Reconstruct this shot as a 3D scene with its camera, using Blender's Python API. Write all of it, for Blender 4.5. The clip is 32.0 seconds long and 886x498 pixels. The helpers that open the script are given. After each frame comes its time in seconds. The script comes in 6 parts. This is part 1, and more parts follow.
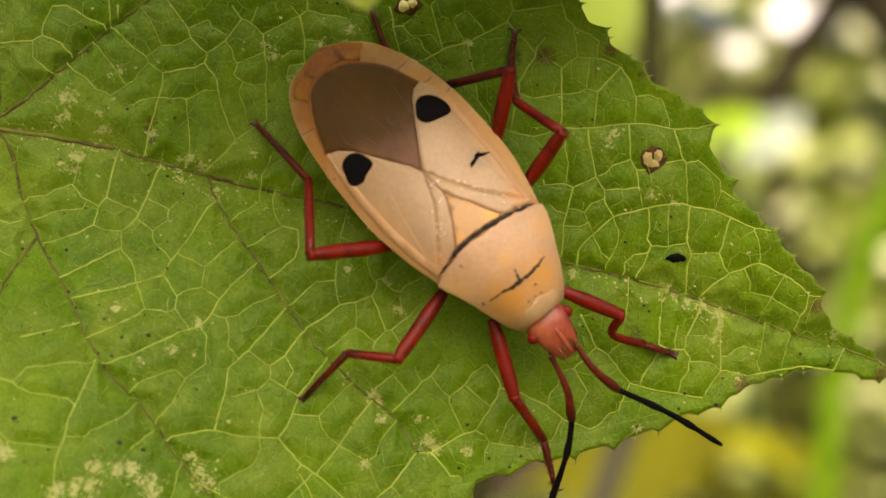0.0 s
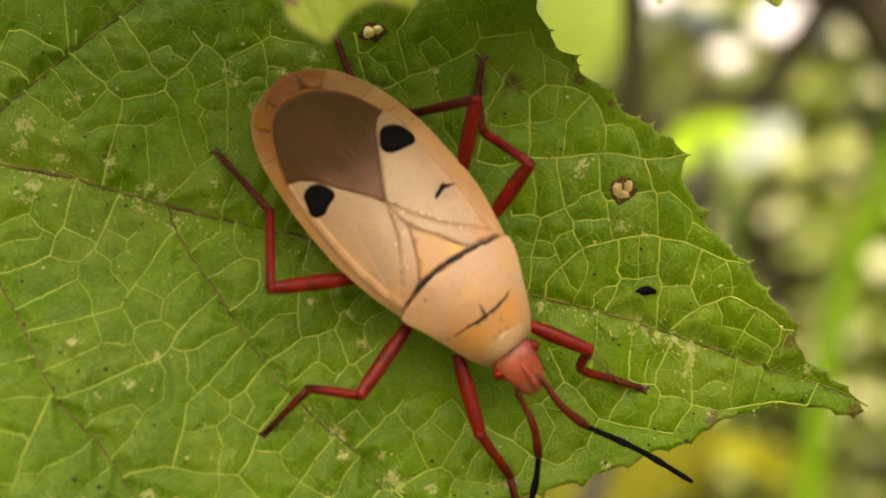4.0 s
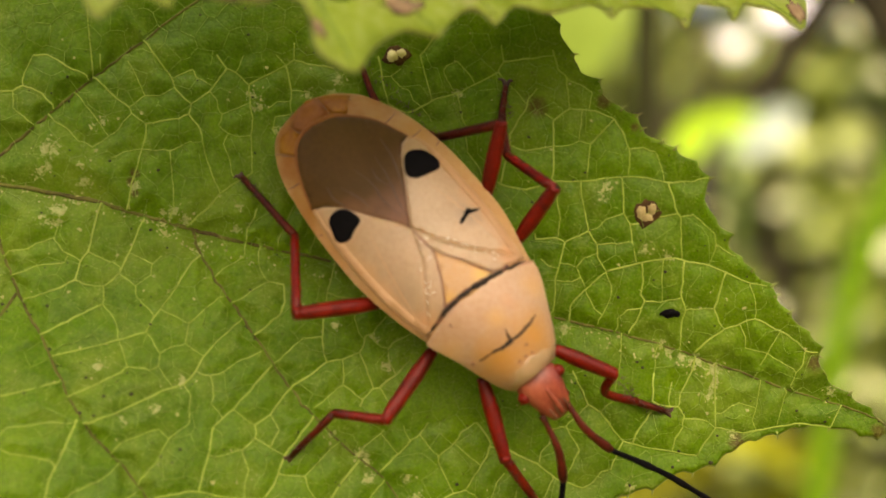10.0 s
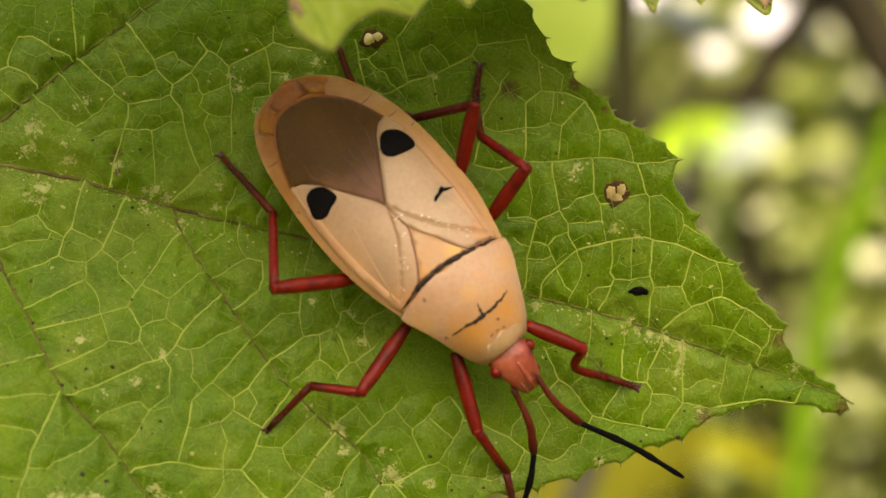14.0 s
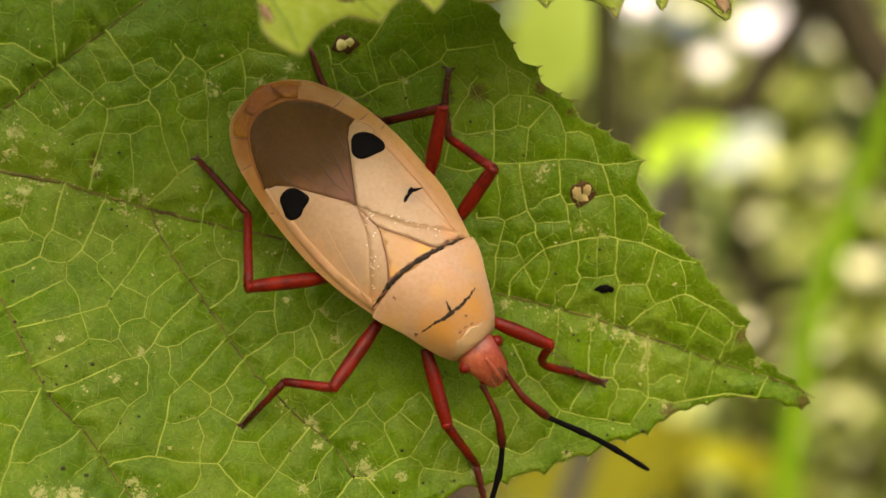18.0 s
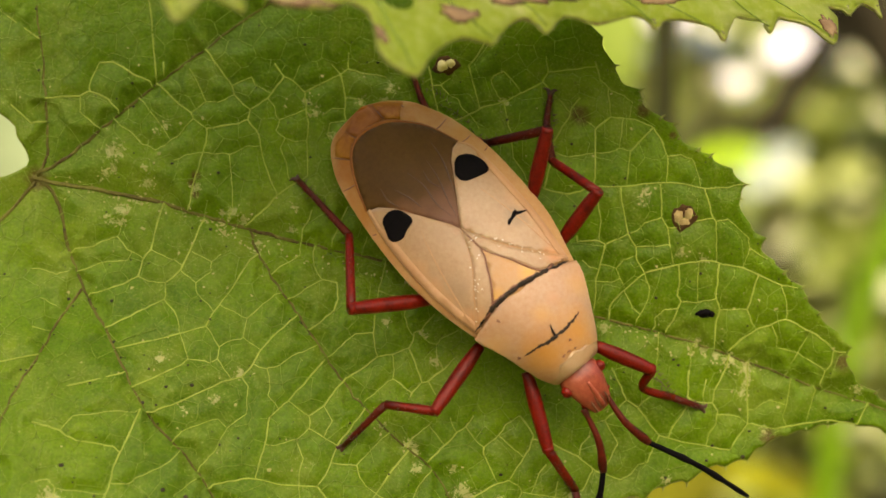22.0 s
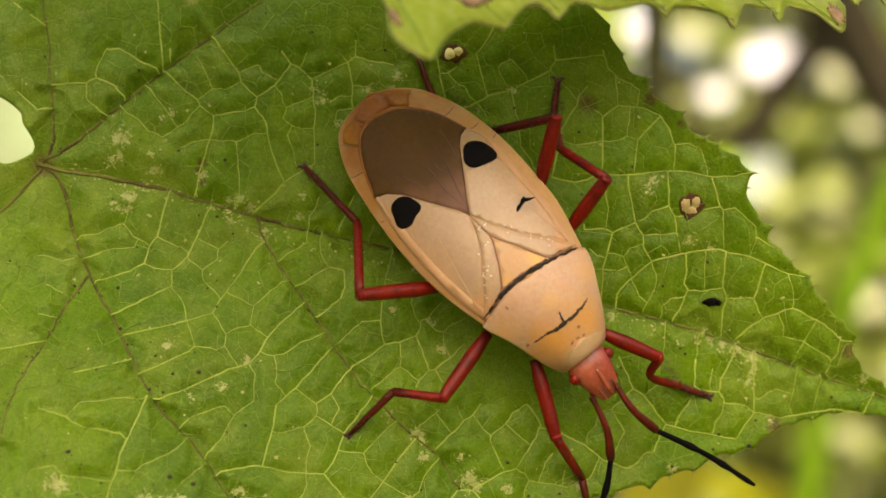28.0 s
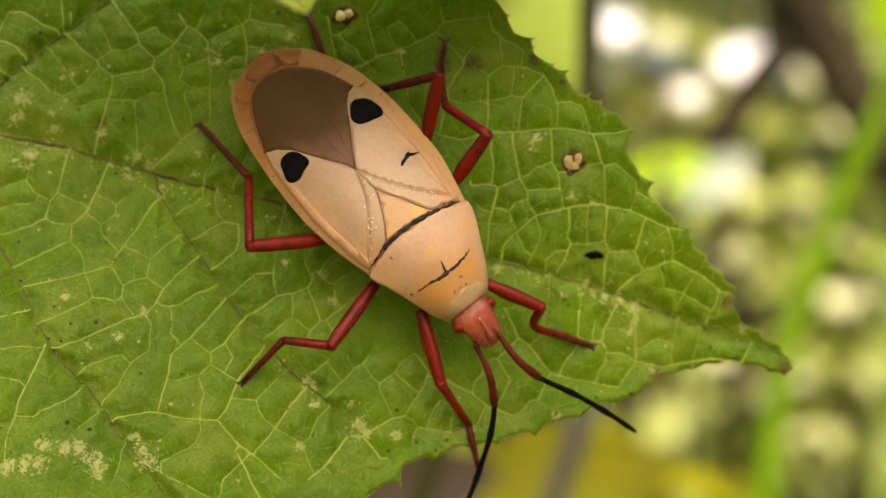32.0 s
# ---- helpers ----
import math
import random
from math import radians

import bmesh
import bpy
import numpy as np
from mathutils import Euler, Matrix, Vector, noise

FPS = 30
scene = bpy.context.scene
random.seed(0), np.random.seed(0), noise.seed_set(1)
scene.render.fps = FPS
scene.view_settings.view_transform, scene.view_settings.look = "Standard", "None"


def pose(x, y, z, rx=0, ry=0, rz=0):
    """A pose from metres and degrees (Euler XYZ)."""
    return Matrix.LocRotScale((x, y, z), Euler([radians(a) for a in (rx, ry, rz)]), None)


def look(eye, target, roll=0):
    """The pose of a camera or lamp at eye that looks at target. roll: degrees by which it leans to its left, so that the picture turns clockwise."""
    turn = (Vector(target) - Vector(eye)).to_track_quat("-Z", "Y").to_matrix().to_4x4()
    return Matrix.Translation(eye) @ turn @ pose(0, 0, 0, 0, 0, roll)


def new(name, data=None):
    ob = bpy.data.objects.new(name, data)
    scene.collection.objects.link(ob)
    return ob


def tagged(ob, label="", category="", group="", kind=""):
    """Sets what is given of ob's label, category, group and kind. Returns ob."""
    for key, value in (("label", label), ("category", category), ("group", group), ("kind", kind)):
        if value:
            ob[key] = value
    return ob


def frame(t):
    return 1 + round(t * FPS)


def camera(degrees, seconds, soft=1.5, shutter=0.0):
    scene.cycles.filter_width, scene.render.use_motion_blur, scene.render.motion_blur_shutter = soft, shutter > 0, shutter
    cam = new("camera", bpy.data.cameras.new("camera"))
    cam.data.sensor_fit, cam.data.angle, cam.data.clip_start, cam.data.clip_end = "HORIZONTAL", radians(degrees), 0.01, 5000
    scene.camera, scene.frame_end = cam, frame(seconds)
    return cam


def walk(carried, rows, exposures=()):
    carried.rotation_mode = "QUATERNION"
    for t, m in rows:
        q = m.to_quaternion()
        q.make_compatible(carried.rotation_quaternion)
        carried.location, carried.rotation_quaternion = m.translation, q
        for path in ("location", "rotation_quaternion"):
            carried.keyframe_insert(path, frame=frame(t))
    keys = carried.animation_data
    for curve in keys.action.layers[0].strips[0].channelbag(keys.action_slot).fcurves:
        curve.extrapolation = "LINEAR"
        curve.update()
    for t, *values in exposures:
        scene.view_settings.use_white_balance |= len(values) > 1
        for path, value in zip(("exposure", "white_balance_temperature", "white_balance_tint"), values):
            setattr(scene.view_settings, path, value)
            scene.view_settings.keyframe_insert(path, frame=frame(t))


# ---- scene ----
# Camera: a phone held by hand, close to the leaf.
cam = camera(24, 32.0)
cam.data.dof.use_dof = True
cam.data.dof.focus_distance = 0.0925
cam.data.dof.aperture_fstop = 41.0
cam.data.dof.aperture_blades = 0
walk(cam, [
    (0.0, pose(-0.00000, -0.09000, 0.60000, 90.000, 0.002, 0.000)),
    (0.5, pose(-0.00033, -0.08965, 0.60069, 89.849, -0.050, 0.014)),
    (1.0, pose(-0.00083, -0.08952, 0.60029, 89.716, -0.038, -0.023)),
    (1.5, pose(0.00029, -0.08817, 0.60065, 89.765, -0.056, -0.119)),
    (2.0, pose(0.00070, -0.08812, 0.60156, 89.888, -0.051, -0.182)),
    (2.5, pose(0.00096, -0.08850, 0.60120, 89.889, -0.038, -0.231)),
    (4.5, pose(0.00117, -0.08718, 0.60151, 90.060, -0.250, -0.218)),
    (5.0, pose(0.00136, -0.08582, 0.60275, 90.002, -0.247, 0.075)),
    (5.5, pose(-0.00219, -0.08470, 0.60322, 89.844, -0.193, 0.308)),
    (6.0, pose(-0.00119, -0.08493, 0.60395, 89.969, -0.210, 0.251)),
    (6.5, pose(-0.00046, -0.08578, 0.60414, 90.086, -0.107, 0.045)),
    (7.0, pose(0.00099, -0.08711, 0.60269, 90.138, -0.072, -0.336)),
    (7.5, pose(0.00084, -0.08727, 0.60346, 90.025, 0.023, -0.406)),
    (8.0, pose(-0.00045, -0.08727, 0.60394, 89.947, 0.060, -0.288)),
    (8.5, pose(0.00268, -0.08842, 0.60374, 89.903, 0.117, -0.243)),
    (9.0, pose(0.00089, -0.08770, 0.60474, 89.895, 0.070, -0.127)),
    (9.5, pose(-0.00071, -0.08690, 0.60302, 89.597, 0.033, -0.040)),
    (10.0, pose(0.00022, -0.08808, 0.60294, 89.650, -0.065, -0.154)),
    (10.5, pose(0.00015, -0.09000, 0.60326, 89.721, -0.136, -0.213)),
    (11.0, pose(-0.00037, -0.08985, 0.60248, 89.674, -0.210, -0.259)),
    (11.5, pose(-0.00058, -0.08889, 0.60283, 89.623, -0.276, -0.291)),
    (12.0, pose(-0.00082, -0.08846, 0.60216, 89.606, -0.248, -0.357)),
    (12.5, pose(0.00095, -0.08806, 0.60119, 89.586, -0.238, -0.583)),
    (13.0, pose(0.00083, -0.08954, 0.60205, 89.722, -0.263, -0.669)),
    (13.5, pose(0.00067, -0.09092, 0.60145, 89.825, -0.258, -0.666)),
    (14.0, pose(0.00057, -0.09040, 0.60154, 89.939, -0.284, -0.631)),
    (14.5, pose(0.00075, -0.09072, 0.60137, 90.025, -0.239, -0.610)),
    (16.5, pose(0.00096, -0.09035, 0.60276, 90.267, -0.151, -0.570)),
    (17.0, pose(0.00128, -0.09052, 0.60226, 90.239, -0.096, -0.590)),
    (17.5, pose(0.00153, -0.09163, 0.60111, 90.156, -0.061, -0.652)),
    (18.0, pose(0.00177, -0.09302, 0.60106, 90.220, -0.065, -0.690)),
    (18.5, pose(0.00124, -0.09349, 0.60126, 90.241, -0.142, -0.496)),
    (19.0, pose(0.00084, -0.09218, 0.60136, 90.406, -0.164, -0.398)),
    (19.5, pose(0.00107, -0.09265, 0.60208, 90.577, -0.231, -0.426)),
    (20.0, pose(0.00134, -0.09298, 0.60202, 90.609, -0.340, -0.506)),
    (20.5, pose(0.00011, -0.09193, 0.60138, 90.549, -0.328, -0.349)),
    (21.0, pose(-0.00044, -0.09142, 0.60144, 90.605, -0.426, -0.329)),
    (21.5, pose(-0.00090, -0.09126, 0.60147, 90.570, -0.493, -0.256)),
    (22.0, pose(-0.00191, -0.09241, 0.60133, 90.662, -0.540, -0.182)),
    (22.5, pose(-0.00061, -0.09297, 0.60137, 90.742, -0.583, -0.316)),
    (23.0, pose(-0.00168, -0.09322, 0.60077, 90.787, -0.554, -0.317)),
    (23.5, pose(-0.00091, -0.09360, 0.60057, 90.799, -0.567, -0.445)),
    (24.0, pose(-0.00169, -0.09255, 0.60036, 90.723, -0.580, -0.445)),
    (24.5, pose(-0.00099, -0.09229, 0.60104, 90.787, -0.622, -0.564)),
    (25.0, pose(-0.00148, -0.09359, 0.59990, 90.797, -0.562, -0.696)),
    (25.5, pose(-0.00145, -0.09277, 0.59969, 90.820, -0.542, -0.748)),
    (27.5, pose(-0.00194, -0.09300, 0.60017, 91.034, -0.621, -0.947)),
    (28.0, pose(-0.00335, -0.09225, 0.60009, 91.085, -0.651, -0.873)),
    (28.5, pose(-0.00094, -0.09344, 0.59987, 91.055, -0.605, -1.152)),
    (29.0, pose(0.00010, -0.09392, 0.59902, 91.068, -0.591, -1.258)),
    (29.5, pose(-0.00031, -0.09294, 0.59957, 91.104, -0.598, -1.253)),
    (30.0, pose(-0.00054, -0.09210, 0.59897, 91.015, -0.582, -1.229)),
    (30.5, pose(0.00053, -0.09244, 0.59854, 91.017, -0.594, -1.383)),
    (31.0, pose(0.00028, -0.09317, 0.59882, 91.083, -0.628, -1.349)),
    (31.5, pose(0.00062, -0.09314, 0.59738, 90.988, -0.550, -1.342)),
    (32.0, pose(0.00092, -0.09571, 0.59776, 91.210, -0.488, -1.332)),
], exposures=[(0, 1.25, 7700, 7), (32, 1.25, 7700, 7)])

# ---- world and light ----
SUN_ELEVATION, SUN_TURN = 46, 175
world = bpy.data.worlds.new("sky")
scene.world = world
world.use_nodes = True
wn = world.node_tree.nodes
sky = wn.new("ShaderNodeTexSky")
sky.sky_type, sky.sun_disc = "NISHITA", False
sky.sun_elevation, sky.sun_rotation = radians(SUN_ELEVATION), radians(SUN_TURN)
sky.air_density, sky.dust_density = 1.0, 10.0
world.node_tree.links.new(sky.outputs[0], wn["Background"].inputs[0])
wn["Background"].inputs[1].default_value = 0.15
sun = new("sun", bpy.data.lights.new("sun", "SUN"))
sun.data.energy, sun.data.angle, sun.data.color = 5.0, radians(1.0), (1.0, 0.95, 0.87)
ANG = radians(SUN_TURN)
sun.matrix_world = look((0, 0, 3), (-math.sin(ANG) * math.cos(radians(SUN_ELEVATION)), -math.cos(ANG) * math.cos(radians(SUN_ELEVATION)), 3 - math.sin(radians(SUN_ELEVATION))))

# ---- helpers of the scene ----
MM = 0.001


def material(name, rough=0.5, metal=0.0, spec=0.5, coat=0.0):
    m = bpy.data.materials.new(name)
    m.use_nodes = True
    b = m.node_tree.nodes["Principled BSDF"]
    b.inputs["Roughness"].default_value, b.inputs["Metallic"].default_value = rough, metal
    b.inputs["Specular IOR Level"].default_value, b.inputs["Coat Weight"].default_value = spec, coat
    b.inputs["Coat Roughness"].default_value = 0.25
    return m, m.node_tree, b


def node(tree, kind, **values):
    n = tree.nodes.new(kind)
    for key, value in values.items():
        n.inputs[key.replace("_", " ")].default_value = value
    return n


def coords(tree, scale=1000.0, random_shift=False):
    """Object coordinates, in millimetres."""
    tc = tree.nodes.new("ShaderNodeTexCoord")
    mp = tree.nodes.new("ShaderNodeMapping")
    mp.inputs["Scale"].default_value = (scale, scale, scale)
    tree.links.new(tc.outputs["Object"], mp.inputs["Vector"])
    if random_shift:
        info = tree.nodes.new("ShaderNodeObjectInfo")
        mul = tree.nodes.new("ShaderNodeMath")
        mul.operation = "MULTIPLY"
        mul.inputs[1].default_value = 40.0
        tree.links.new(info.outputs["Random"], mul.inputs[0])
        tree.links.new(mul.outputs[0], mp.inputs["Location"])
    return mp.outputs[0]


def noisy(tree, vec, scale, detail=4.0, rough=0.55):
    n = node(tree, "ShaderNodeTexNoise", Scale=scale, Detail=detail, Roughness=rough)
    tree.links.new(vec, n.inputs["Vector"])
    return n.outputs["Fac"]


def ramp(tree, fac, stops):
    r = tree.nodes.new("ShaderNodeValToRGB")
    e = r.color_ramp.elements
    while len(e) < len(stops):
        e.new(0.5)
    for el, (p, c) in zip(e, stops):
        el.position, el.color = p, (*c, 1) if len(c) == 3 else c
    tree.links.new(fac, r.inputs[0])
    return r.outputs[0]


def mixed(tree, fac, a, b, kind="MIX"):
    n = tree.nodes.new("ShaderNodeMix")
    n.data_type, n.blend_type = "RGBA", kind
    for sock, v in ((n.inputs[0], fac), (n.inputs[6], a), (n.inputs[7], b)):
        if hasattr(v, "is_linked"):
            tree.links.new(v, sock)
        elif isinstance(v, tuple):
            sock.default_value = (*v, 1)
        else:
            sock.default_value = v
    return n.outputs[2]


def bumped(tree, b, height, strength=0.3, distance=0.0001):
    n = node(tree, "ShaderNodeBump", Strength=strength, Distance=distance)
    tree.links.new(height, n.inputs["Height"])
    tree.links.new(n.outputs[0], b.inputs["Normal"])


def speckled(name, stops, scale=0.6, fine=6.0, rough=0.5, bump=0.3, spec=0.5, coat=0.0, distance=0.0001, thin=0.0, mm=1000.0, shift=False):
    """A surface with broad patches and fine grain; thin: how much light comes through it."""
    m, t, b = material(name, rough, 0.0, spec, coat)
    v = coords(t, mm, shift)
    broad, grain = noisy(t, v, scale), noisy(t, v, fine, 6.0, 0.65)
    base = mixed(t, 0.35, ramp(t, broad, stops), ramp(t, grain, stops))
    t.links.new(base, b.inputs["Base Color"])
    bumped(t, b, grain, bump, distance)
    if thin:
        tr = t.nodes.new("ShaderNodeBsdfTranslucent")
        t.links.new(base, tr.inputs[0])
        mx = t.nodes.new("ShaderNodeMixShader")
        mx.inputs[0].default_value = thin
        t.links.new(b.outputs[0], mx.inputs[1])
        t.links.new(tr.outputs[0], mx.inputs[2])
        t.links.new(mx.outputs[0], t.nodes["Material Output"].inputs["Surface"])
    return m


def mesh_object(name, verts, faces, mat, parent=None, label="", smooth=True, m=None):
    """verts in millimetres of the parent's space."""
    me = bpy.data.meshes.new(name)
    me.from_pydata([(x * MM, y * MM, z * MM) for x, y, z in verts], [], faces)
    me.materials.append(mat)
    me.shade_smooth() if smooth else me.shade_flat()
    ob = new(name, me)
    ob.parent = parent
    if m is not None:
        ob.matrix_basis = m
    if label:
        tagged(ob, label)
    return ob


def part(name, bm, mat, parent, label=""):
    me = bpy.data.meshes.new(name)
    bmesh.ops.recalc_face_normals(bm, faces=bm.faces[:])
    bm.to_mesh(me)
    bm.free()
    me.materials.append(mat)
    me.shade_smooth()
    ob = new(name, me)
    ob.parent = parent
    if label:
        tagged(ob, label)
    return ob


def spline(pts, per=6):
    """A smooth line through the given points."""
    p = [np.array(q, float) for q in pts]
    p = [2 * p[0] - p[1], *p, 2 * p[-1] - p[-2]]
    out = []
    for i in range(1, len(p) - 2):
        a, b, c, d = p[i - 1 : i + 3]
        for k in range(per):
            s = k / per
            out.append(0.5 * (2 * b + (c - a) * s + (2 * a - 5 * b + 4 * c - d) * s * s + (3 * b - a - 3 * c + d) * s**3))
    out.append(p[-2])
    return np.array(out)


def tube(pts, radii, sides=10, per=6, flat=1.0):
    """Vertices and faces of a round limb along a smooth line; radii at the given points."""
    line = spline(pts, per)
    rad = np.interp(np.linspace(0, len(pts) - 1, len(line)), range(len(pts)), radii)
    verts, faces = [], []
    up = np.array([0.13, 0.21, 1.0])
    for i, p in enumerate(line):
        d = line[min(i + 1, len(line) - 1)] - line[max(i - 1, 0)]
        d = d / (np.linalg.norm(d) + 1e-9)
        a = np.cross(d, up)
        a /= np.linalg.norm(a) + 1e-9
        b = np.cross(a, d)
        for k in range(sides):
            g = 2 * math.pi * k / sides
            verts.append(tuple(p + rad[i] * (a * math.cos(g) + b * math.sin(g) * flat)))
    n = len(line)
    for i in range(n - 1):
        for k in range(sides):
            j = (k + 1) % sides
            faces.append((i * sides + k, i * sides + j, (i + 1) * sides + j, (i + 1) * sides + k))
    for end, ring, turn in ((line[0], 0, 1), (line[-1], (n - 1) * sides, -1)):
        c = len(verts)
        verts.append(tuple(end))
        faces += [(c, ring + (k + 1) % sides, ring + k)[::turn] for k in range(sides)]
    return verts, faces


def inside(x, y, poly):
    """Whether points lie within a polygon."""
    x, y = np.asarray(x), np.asarray(y)
    hit = np.zeros(x.shape, bool)
    for (x0, y0), (x1, y1) in zip(poly, np.roll(poly, -1, 0)):
        cross = (y0 > y) != (y1 > y)
        hit ^= cross & (x < (x1 - x0) * (y - y0) / (y1 - y0 + 1e-12) + x0)
    return hit


def sheet(outline, height, step, thick, seed=1, holes=(), extra=None):
    """A sheet with the given outline, lifted by height(x, y), with a thickness. Returns vertices and faces."""
    rng = np.random.default_rng(seed)
    poly = np.array(outline)
    lo, hi = poly.min(0), poly.max(0)
    gx, gy = np.meshgrid(np.arange(lo[0], hi[0], step), np.arange(lo[1], hi[1], step))
    gx = gx + (np.arange(gx.shape[0]) % 2)[:, None] * step / 2
    pts = np.c_[gx.ravel(), gy.ravel()] + rng.uniform(-0.12, 0.12, (gx.size, 2)) * step
    keep = inside(pts[:, 0], pts[:, 1], poly)
    rings = [poly, *[np.array(h) for h in holes]]
    for h in rings[1:]:
        keep &= ~inside(pts[:, 0], pts[:, 1], h)
    pts = pts[keep]
    if extra is not None:
        pts = np.r_[pts, extra[inside(extra[:, 0], extra[:, 1], poly)]]
    for ring in rings:
        for a, b in zip(ring, np.roll(ring, -1, 0)):
            d = b - a
            s = np.clip(((pts - a) @ d) / (d @ d + 1e-12), 0, 1)
            pts = pts[np.linalg.norm(pts - a - s[:, None] * d, axis=1) > 0.35 * step]
    edge, edges = [], []
    for ring in rings:
        k = len(edge)
        edge += [tuple(q) for q in ring]
        edges += [(k + i, k + (i + 1) % len(ring)) for i in range(len(ring))]
    import mathutils
    vs, _, fs, *_ = mathutils.geometry.delaunay_2d_cdt([Vector(q) for q in edge] + [Vector(q) for q in pts], edges, [], 1, 1e-5)
    if holes:
        fs = [f for f in fs if not any(inside([sum(vs[i].x for i in f) / 3], [sum(vs[i].y for i in f) / 3], np.array(h))[0] for h in holes)]
    n = len(vs)
    z = height(np.array([v.x for v in vs]), np.array([v.y for v in vs]))
    verts = [(v.x, v.y, h) for v, h in zip(vs, z)] + [(v.x, v.y, h - thick) for v, h in zip(vs, z)]
    faces = [tuple(f) for f in fs] + [tuple(i + n for i in reversed(f)) for f in fs]
    count = {}
    for f in fs:
        for i in range(len(f)):
            e = (f[i], f[(i + 1) % len(f)])
            count[e] = 1
    for a, b in count:
        if (b, a) not in count:
            faces.append((b, a, a + n, b + n))
    return verts, faces


def scallop(tips, per=7, depth=0.16, hook=0.25):
    """An edge that runs from tooth to tooth, hollow between them."""
    tips = [np.array(t, float) for t in tips]
    out = []
    for a, b in zip(tips, tips[1:] + tips[:1]):
        d = b - a
        size = np.linalg.norm(d)
        inward = np.array([d[1], -d[0]]) / (size + 1e-9)
        for k in range(per):
            s = k / per
            dip = (math.sin(math.pi * s**0.6) if s else 0.0) * depth * min(size, 3.0)
            out.append(a + d * s + inward * dip)
    return out


# ---- materials ----
# Pale worn patches on the blade: place, reach, and how many loose scales.
PATCHES = [(-14.6, 7.8, 0.38), (-14.2, 8.0, 0.36), (-16.5, 6.7, 0.75), (-16.5, 6.0, 0.36), (-15.1, 6.0, 0.35), (-16.1, 4.1, 0.6), (-16.7, 3.7, 0.49), (-16.1, 3.6, 0.47), (-11.1, 4.0, 0.46), (-11.6, 4.0, 0.38), (-10.6, 3.7, 0.43), (-10.0, 2.6, 0.38), (-10.1, 2.3, 0.37), (-8.3, 4.2, 0.36), (-8.4, 3.3, 0.37), (-7.8, 9.1, 0.49), (-7.5, 8.6, 0.47), (-6.7, 7.5, 0.47), (-14.1, -2.7, 0.47), (-13.1, -4.9, 0.37), (-11.7, -4.5, 0.39), (-10.6, -3.3, 0.44), (-12.8, 5.1, 0.46), (-16.9, 5.7, 0.48), (-15.0, 5.3, 0.48), (-15.5, 4.6, 0.35), (-16.3, -10.5, 0.62), (-15.5, -10.4, 0.63), (-14.9, -10.3, 0.6), (-14.8, -9.5, 0.55)]
PATCHES += [(-13.8, -9.6, 0.6), (-13.3, -9.6, 0.53), (-12.5, -10.2, 0.67), (-12.4, -10.6, 0.66), (-10.8, -9.0, 0.43), (-10.5, -9.7, 0.57), (-10.2, -10.2, 0.67), (-3.4, -9.3, 0.43), (-2.8, -6.6, 0.48), (-2.7, -7.4, 0.48), (-3.1, -6.3, 0.42), (-1.1, -7.4, 0.41), (-0.6, -8.5, 0.7), (-0.3, -8.7, 0.41), (1.1, -8.8, 0.37), (-4.3, -5.5, 0.39), (11.0, -2.1, 0.47), (11.6, -2.3, 0.6), (12.3, -2.7, 0.7), (12.4, -3.2, 0.44), (7.5, 5.1, 0.38), (7.3, 4.7, 0.43), (17.6, -3.6, 0.42), (13.3, -5.5, 0.39), (12.2, -3.8, 0.5), (10.4, -1.8, 0.37), (-4.1, 9.7, 0.41), (-4.4, 9.2, 0.37), (-5.4, 9.1, 0.44), (1.1, 9.1, 0.38), (8.7, -7.8, 0.4), (5.8, -1.0, 0.46), (9.1, 2.4, 0.39), (10.2, 2.1, 0.43), (-1.9, -2.6, 0.48), (-2.5, -1.4, 0.36), (-4.1, -0.9, 0.35), (10.0, -1.6, 0.38), (4.4, -8.6, 0.46), (-18.5, -8.9, 0.7)]
# Browned places: place and reach.
STAINS = ((4.4, 8.5, 0.75), (7.3, 8.7, 0.5), (16.8, -2.4, 0.6), (13.5, -5.8, 0.7), (-20, 5.5, 0.9), (-12.8, 5.7, 0.35), (-13, 5.3, 0.3), (8.6, 7.6, 0.3), (-12.8, 4.8, 0.3), (19.9, -5.3, 0.6))


def nearness(t, v, places):
    """How near the blade's point is to any of the places: 1 at a centre, 0 at its reach and beyond it below 0."""
    flat = t.nodes.new("ShaderNodeVectorMath")
    flat.operation = "MULTIPLY"
    t.links.new(v, flat.inputs[0])
    flat.inputs[1].default_value = (1, 1, 0)
    most = None
    for x, y, reach in places:
        far = t.nodes.new("ShaderNodeVectorMath")
        far.operation = "DISTANCE"
        t.links.new(flat.outputs[0], far.inputs[0])
        far.inputs[1].default_value = (x, y, 0.0)
        near = t.nodes.new("ShaderNodeMath")
        near.operation = "MULTIPLY_ADD"
        t.links.new(far.outputs["Value"], near.inputs[0])
        near.inputs[1].default_value, near.inputs[2].default_value = -1 / reach, 1.0
        if most is None:
            most = near.outputs[0]
            continue
        top = t.nodes.new("ShaderNodeMath")
        top.operation = "MAXIMUM"
        t.links.new(most, top.inputs[0])
        t.links.new(near.outputs[0], top.inputs[1])
        most = top.outputs[0]
    return most


